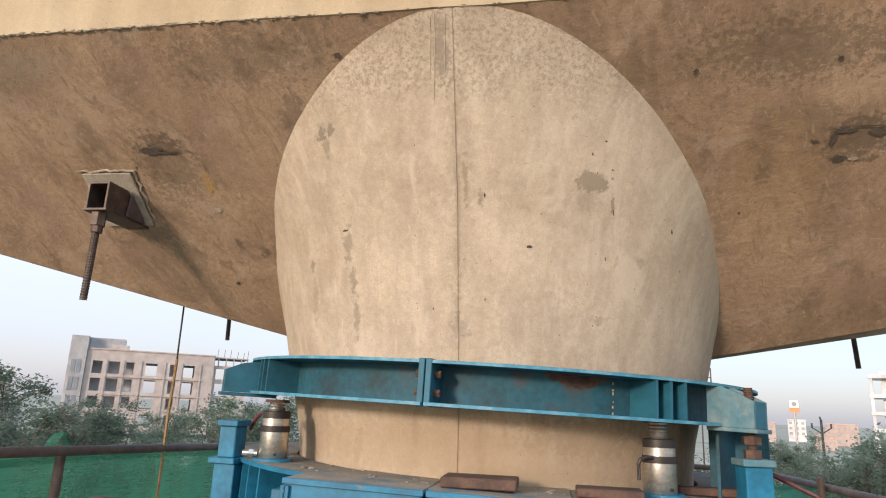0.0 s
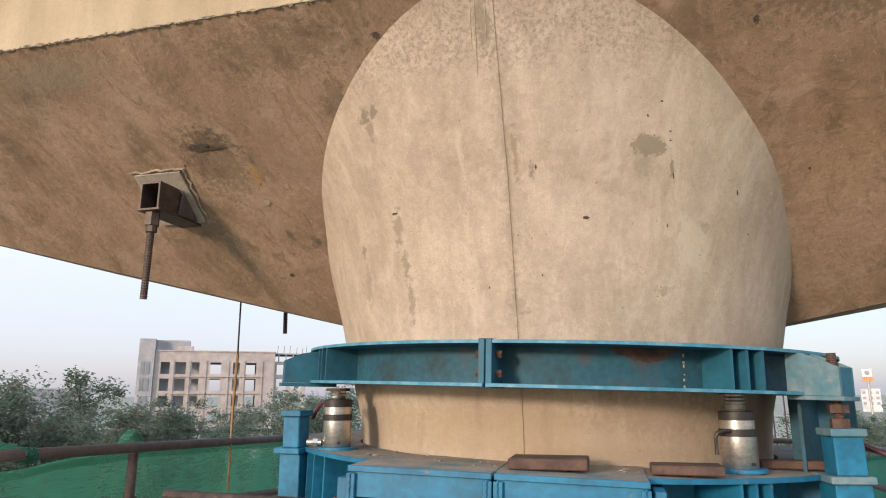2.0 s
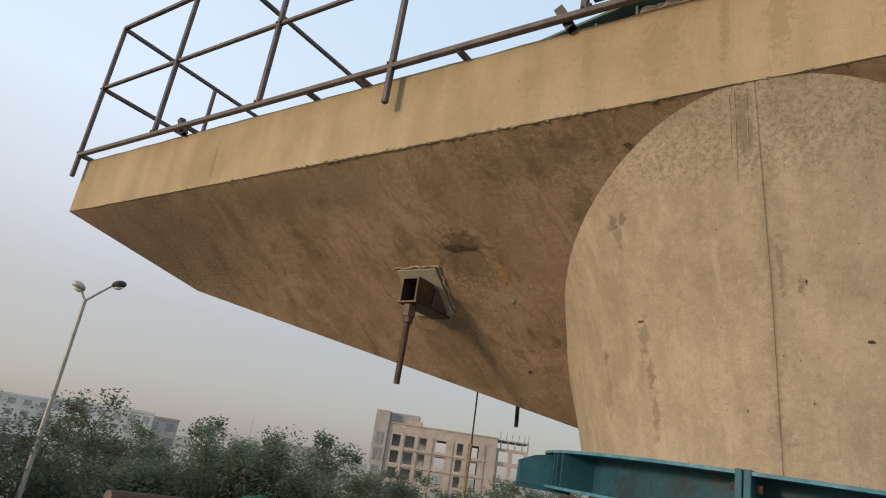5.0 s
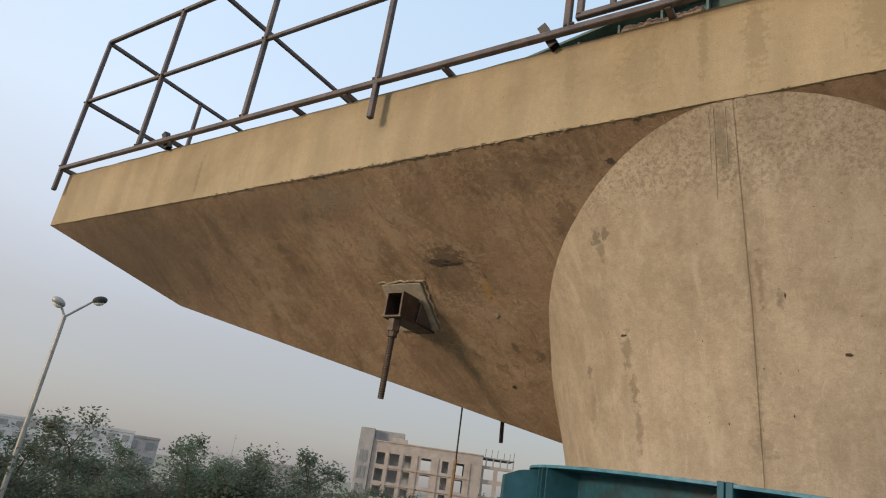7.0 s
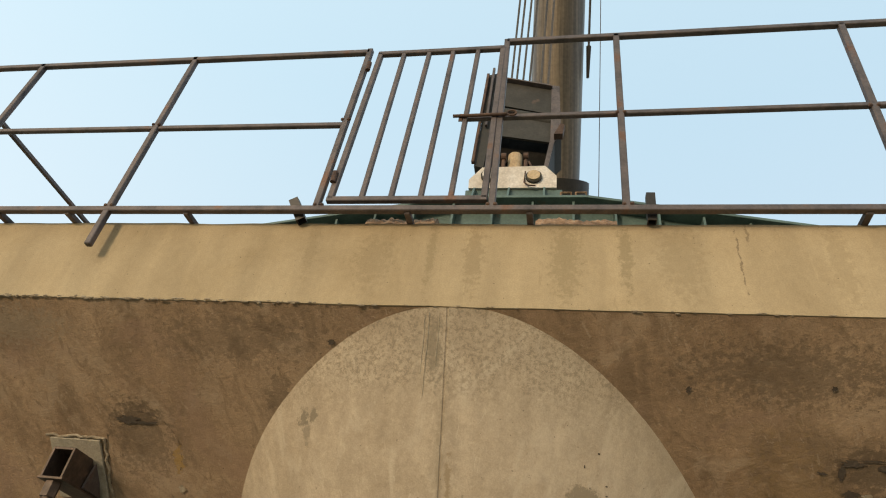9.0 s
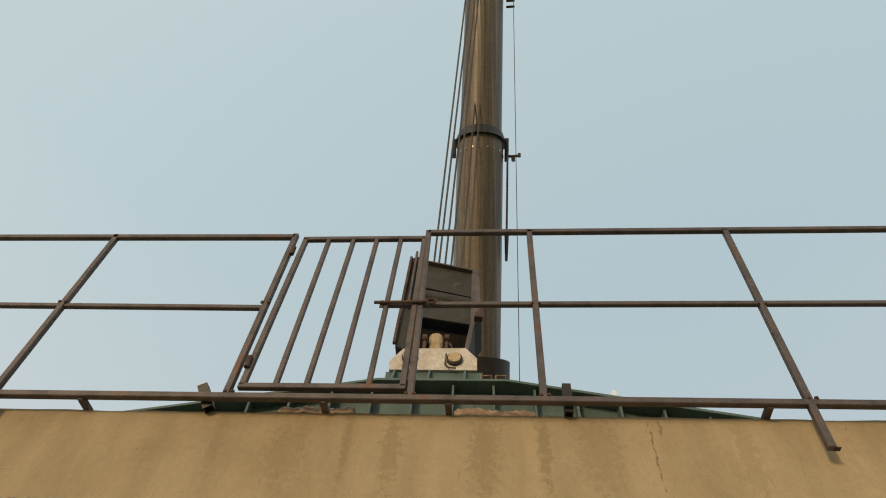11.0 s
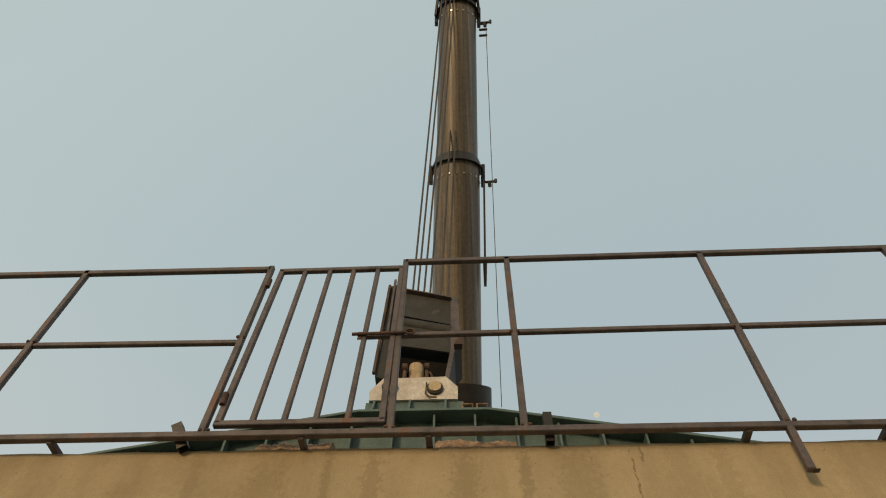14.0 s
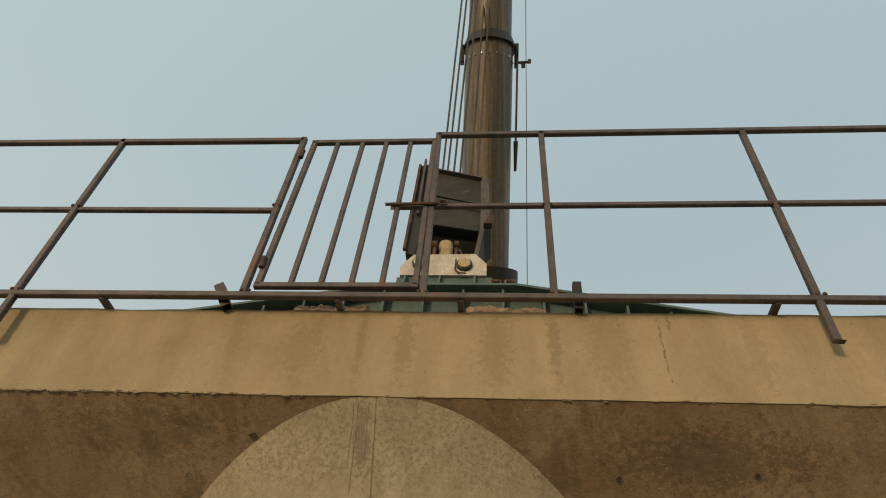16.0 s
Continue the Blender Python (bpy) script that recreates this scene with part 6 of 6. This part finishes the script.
part("emblem", rod(turned @ Vector((0, -0.1, 4.12)), turned @ Vector((0, -0.14, 4.12)), 0.33, seg=20), M_BUILD_GREY, sign, "grey disc")
part("band", box((-0.66, -0.13, 2.95), (0.66, 0.1, 3.57), 0.02, turned), M_SIGN, sign, "orange band")
lt = away(12.3, 16)
cage = thing("ladder_tower", lt, "slim tubular ladder tower behind the collar", "ladder tower")
for dx in (-0.12, 0.12):
    part("stile", rod((lt.x + dx, lt.y, GROUND), (lt.x + dx, lt.y, 2.62), 0.016, seg=6), M_PIPE, cage)
for z in (1.7, 1.95, 2.2, 2.42, 2.6):
    part("rung", rod((lt.x - 0.12, lt.y, z), (lt.x + 0.12, lt.y, z - 0.02), 0.012, seg=6), M_PIPE, cage)
for az, d, h in ((-49.3, 210, 9.5), (-35.9, 240, 9.0), (-45.2, 230, 6.5)):
    p = away(az, d)
    mast = thing("antenna_mast", p, "thin steel antenna mast in the distance", "mast", "antenna masts")
    part("mast", rod(p, (p.x, p.y, h), 0.12, 0.06, 6), M_GALV, mast)
    part("cross_arm", rod((p.x - 0.8, p.y, h - 1), (p.x + 0.8, p.y, h - 1), 0.06, seg=5), M_GALV, mast)

moon_mat = bpy.data.materials.new("moon")
moon_mat.use_nodes = True
mb = moon_mat.node_tree.nodes["Principled BSDF"]
mb.inputs["Base Color"].default_value = (0, 0, 0, 1)
mb.inputs["Emission Color"].default_value, mb.inputs["Emission Strength"].default_value = (1.0, 0.98, 0.92, 1), 0.38
bm = bmesh.new()
mp = STAND + 3000 * Vector((math.sin(radians(14.72)) * math.cos(radians(40.54)), math.cos(radians(14.72)) * math.cos(radians(40.54)), math.sin(radians(40.54))))
bmesh.ops.create_uvsphere(bm, u_segments=20, v_segments=12, radius=12.5, matrix=Matrix.Translation(mp))
solid("moon", bm, moon_mat, "pale daytime moon in a hazy sky", "moon", "structure", smooth=True)


# ---- trees ----
def tree_meshes(seed):
    """Trunk with limbs, and a crown of many leaves in uneven clumps; height about 8, standing at the origin."""
    rnd = random.Random(seed)
    wood = bmesh.new()
    lean = Vector((rnd.uniform(-0.3, 0.3), rnd.uniform(-0.3, 0.3), 0))
    fork = lean + Vector((0, 0, rnd.uniform(2.2, 3.0)))
    rod((0, 0, 0), fork, 0.17, 0.12, 9, wood)
    clumps = []
    for i in range(rnd.randint(7, 9)):
        a = i * math.tau / 8 + rnd.uniform(-0.4, 0.4)
        reach, rise = rnd.uniform(0.7, 2.1), rnd.uniform(1.6, 4.3)
        end = fork + Vector((reach * math.cos(a), reach * math.sin(a), rise))
        mid = fork.lerp(end, 0.5) + Vector((rnd.uniform(-0.2, 0.2), rnd.uniform(-0.2, 0.2), 0.2))
        rod(fork - Vector((0, 0, 0.1)), mid, 0.085, 0.055, 6, wood)
        rod(mid, end, 0.055, 0.02, 6, wood)
        clumps.append((end, rnd.uniform(0.75, 1.2)))
        for k in range(3):
            tip = mid + Vector((rnd.uniform(-1.1, 1.1), rnd.uniform(-1.1, 1.1), rnd.uniform(0.3, 1.3)))
            rod(mid, tip, 0.03, 0.012, 5, wood)
            clumps.append((tip, rnd.uniform(0.5, 0.9)))
        for k in range(3):
            tip = end + Vector((rnd.uniform(-0.8, 0.8), rnd.uniform(-0.8, 0.8), rnd.uniform(0.2, 0.9)))
            rod(end, tip, 0.02, 0.008, 4, wood)
            clumps.append((tip, rnd.uniform(0.28, 0.5)))
    verts, faces = [], []
    for c, r in clumps:
        for i in range(int(400 * r ** 1.6) + 50):
            d = Vector((rnd.gauss(0, 1), rnd.gauss(0, 1), rnd.gauss(0, 0.75))).normalized() * r * rnd.uniform(0.2, 1.12)
            n = Euler((rnd.uniform(-0.9, 0.9), rnd.uniform(-0.9, 0.9), rnd.uniform(0, 6.3))).to_matrix()
            s = rnd.uniform(0.034, 0.066)
            k = len(verts)
            for u, v, w in ((-0.5, 0, 0), (0, -1.0, 0.12), (0.5, 0, 0), (0, 1.0, 0.12)):
                verts.append(tuple(c + d + n @ Vector((u * s * 1.3, v * s * 1.3, w * s))))
            faces.append((k, k + 1, k + 2, k + 3))
    me_w = finish(wood, "trunk", M_BARK)
    me_l = bpy.data.meshes.new("crown")
    me_l.from_pydata(verts, [], faces)
    me_l.materials.append(M_LEAF)
    return me_w, me_l


KINDS = [tree_meshes(s) for s in (11, 12, 13, 14)]
rnd = random.Random(21)


def tree(p, top, turn, kind, label):
    t = tagged(new("tree"), label, "tree", "roadside trees")
    s = (top - GROUND) / 7.9
    t.matrix_world = Matrix.Translation(p) @ Matrix.Rotation(turn, 4, "Z") @ Matrix.Diagonal((s, s, s, 1))
    for name, me in zip(("trunk", "crown"), KINDS[kind]):
        ob = new(name, me)
        ob.parent = t
    return t


SPOTS = [(-76, 24, 2.6), (-70, 22, 2.3), (-65.5, 25, 2.3), (-61.5, 27, 1.2), (-57.5, 24, 2.25), (-54, 27, 2.2), (-51, 25, 2.1), (-47.5, 24, 2.15), (-44.5, 28, 2.0), (-41.8, 24, 2.25),
         (-38.8, 29, 1.5), (-36, 26, 0.9), (-33, 30, 0.8), (-30.4, 27, 0.9), (-27.3, 26, 1.7), (-24.5, 27, 1.7), (-21, 29, 1.6), (-59.5, 38, 1.8), (-53, 40, 1.7), (-48.5, 42, 1.8), (-43.5, 42, 1.8), (-37.5, 44, 1.2), (-32, 45, 1.1), (-26, 44, 1.6),
         (14.5, 30, 0.4), (17.6, 27, 0.9), (20.6, 30, 0.9), (23.4, 24, 1.3), (26.6, 25, 1.5), (30, 24, 1.6), (19.0, 42, 1.0), (25.0, 40, 1.4), (11.5, 34, 0.3), (34, 27, 1.7)]
for i, (az, d, top) in enumerate(SPOTS):
    tree(away(az, d), top, rnd.uniform(0, 6.28), i % 4, "haze-paled green broadleaf tree with reddish leaf tips" if i % 3 else "dense haze-paled green roadside tree")
bm = bmesh.new()
verts, faces = [], []
for i in range(9000):
    az = rnd.uniform(-80, -12) if i % 4 else rnd.uniform(10, 42)
    d = rnd.uniform(15, 50)
    p = away(az, d, GROUND + min(1.9, abs(rnd.gauss(0, 0.8))) * (0.5 + 0.5 * math.sin(az * 1.7 + d)) ** 2 * 2.4)
    n = Euler((rnd.uniform(-1, 1), rnd.uniform(-1, 1), rnd.uniform(0, 6.3))).to_matrix()
    s = rnd.uniform(0.07, 0.15)
    k = len(verts)
    for u, v, w in ((-0.5, 0, 0), (0, -1, 0.1), (0.5, 0, 0), (0, 1, 0.1)):
        verts.append(tuple(p + n @ Vector((u * s * 1.4, v * s * 1.4, w * s))))
    faces.append((k, k + 1, k + 2, k + 3))
me = bpy.data.meshes.new("undergrowth")
me.from_pydata(verts, [], faces)
me.materials.append(M_LEAF)
tagged(new("undergrowth", me), "low haze-paled green scrub under the trees", "undergrowth", kind="stuff")
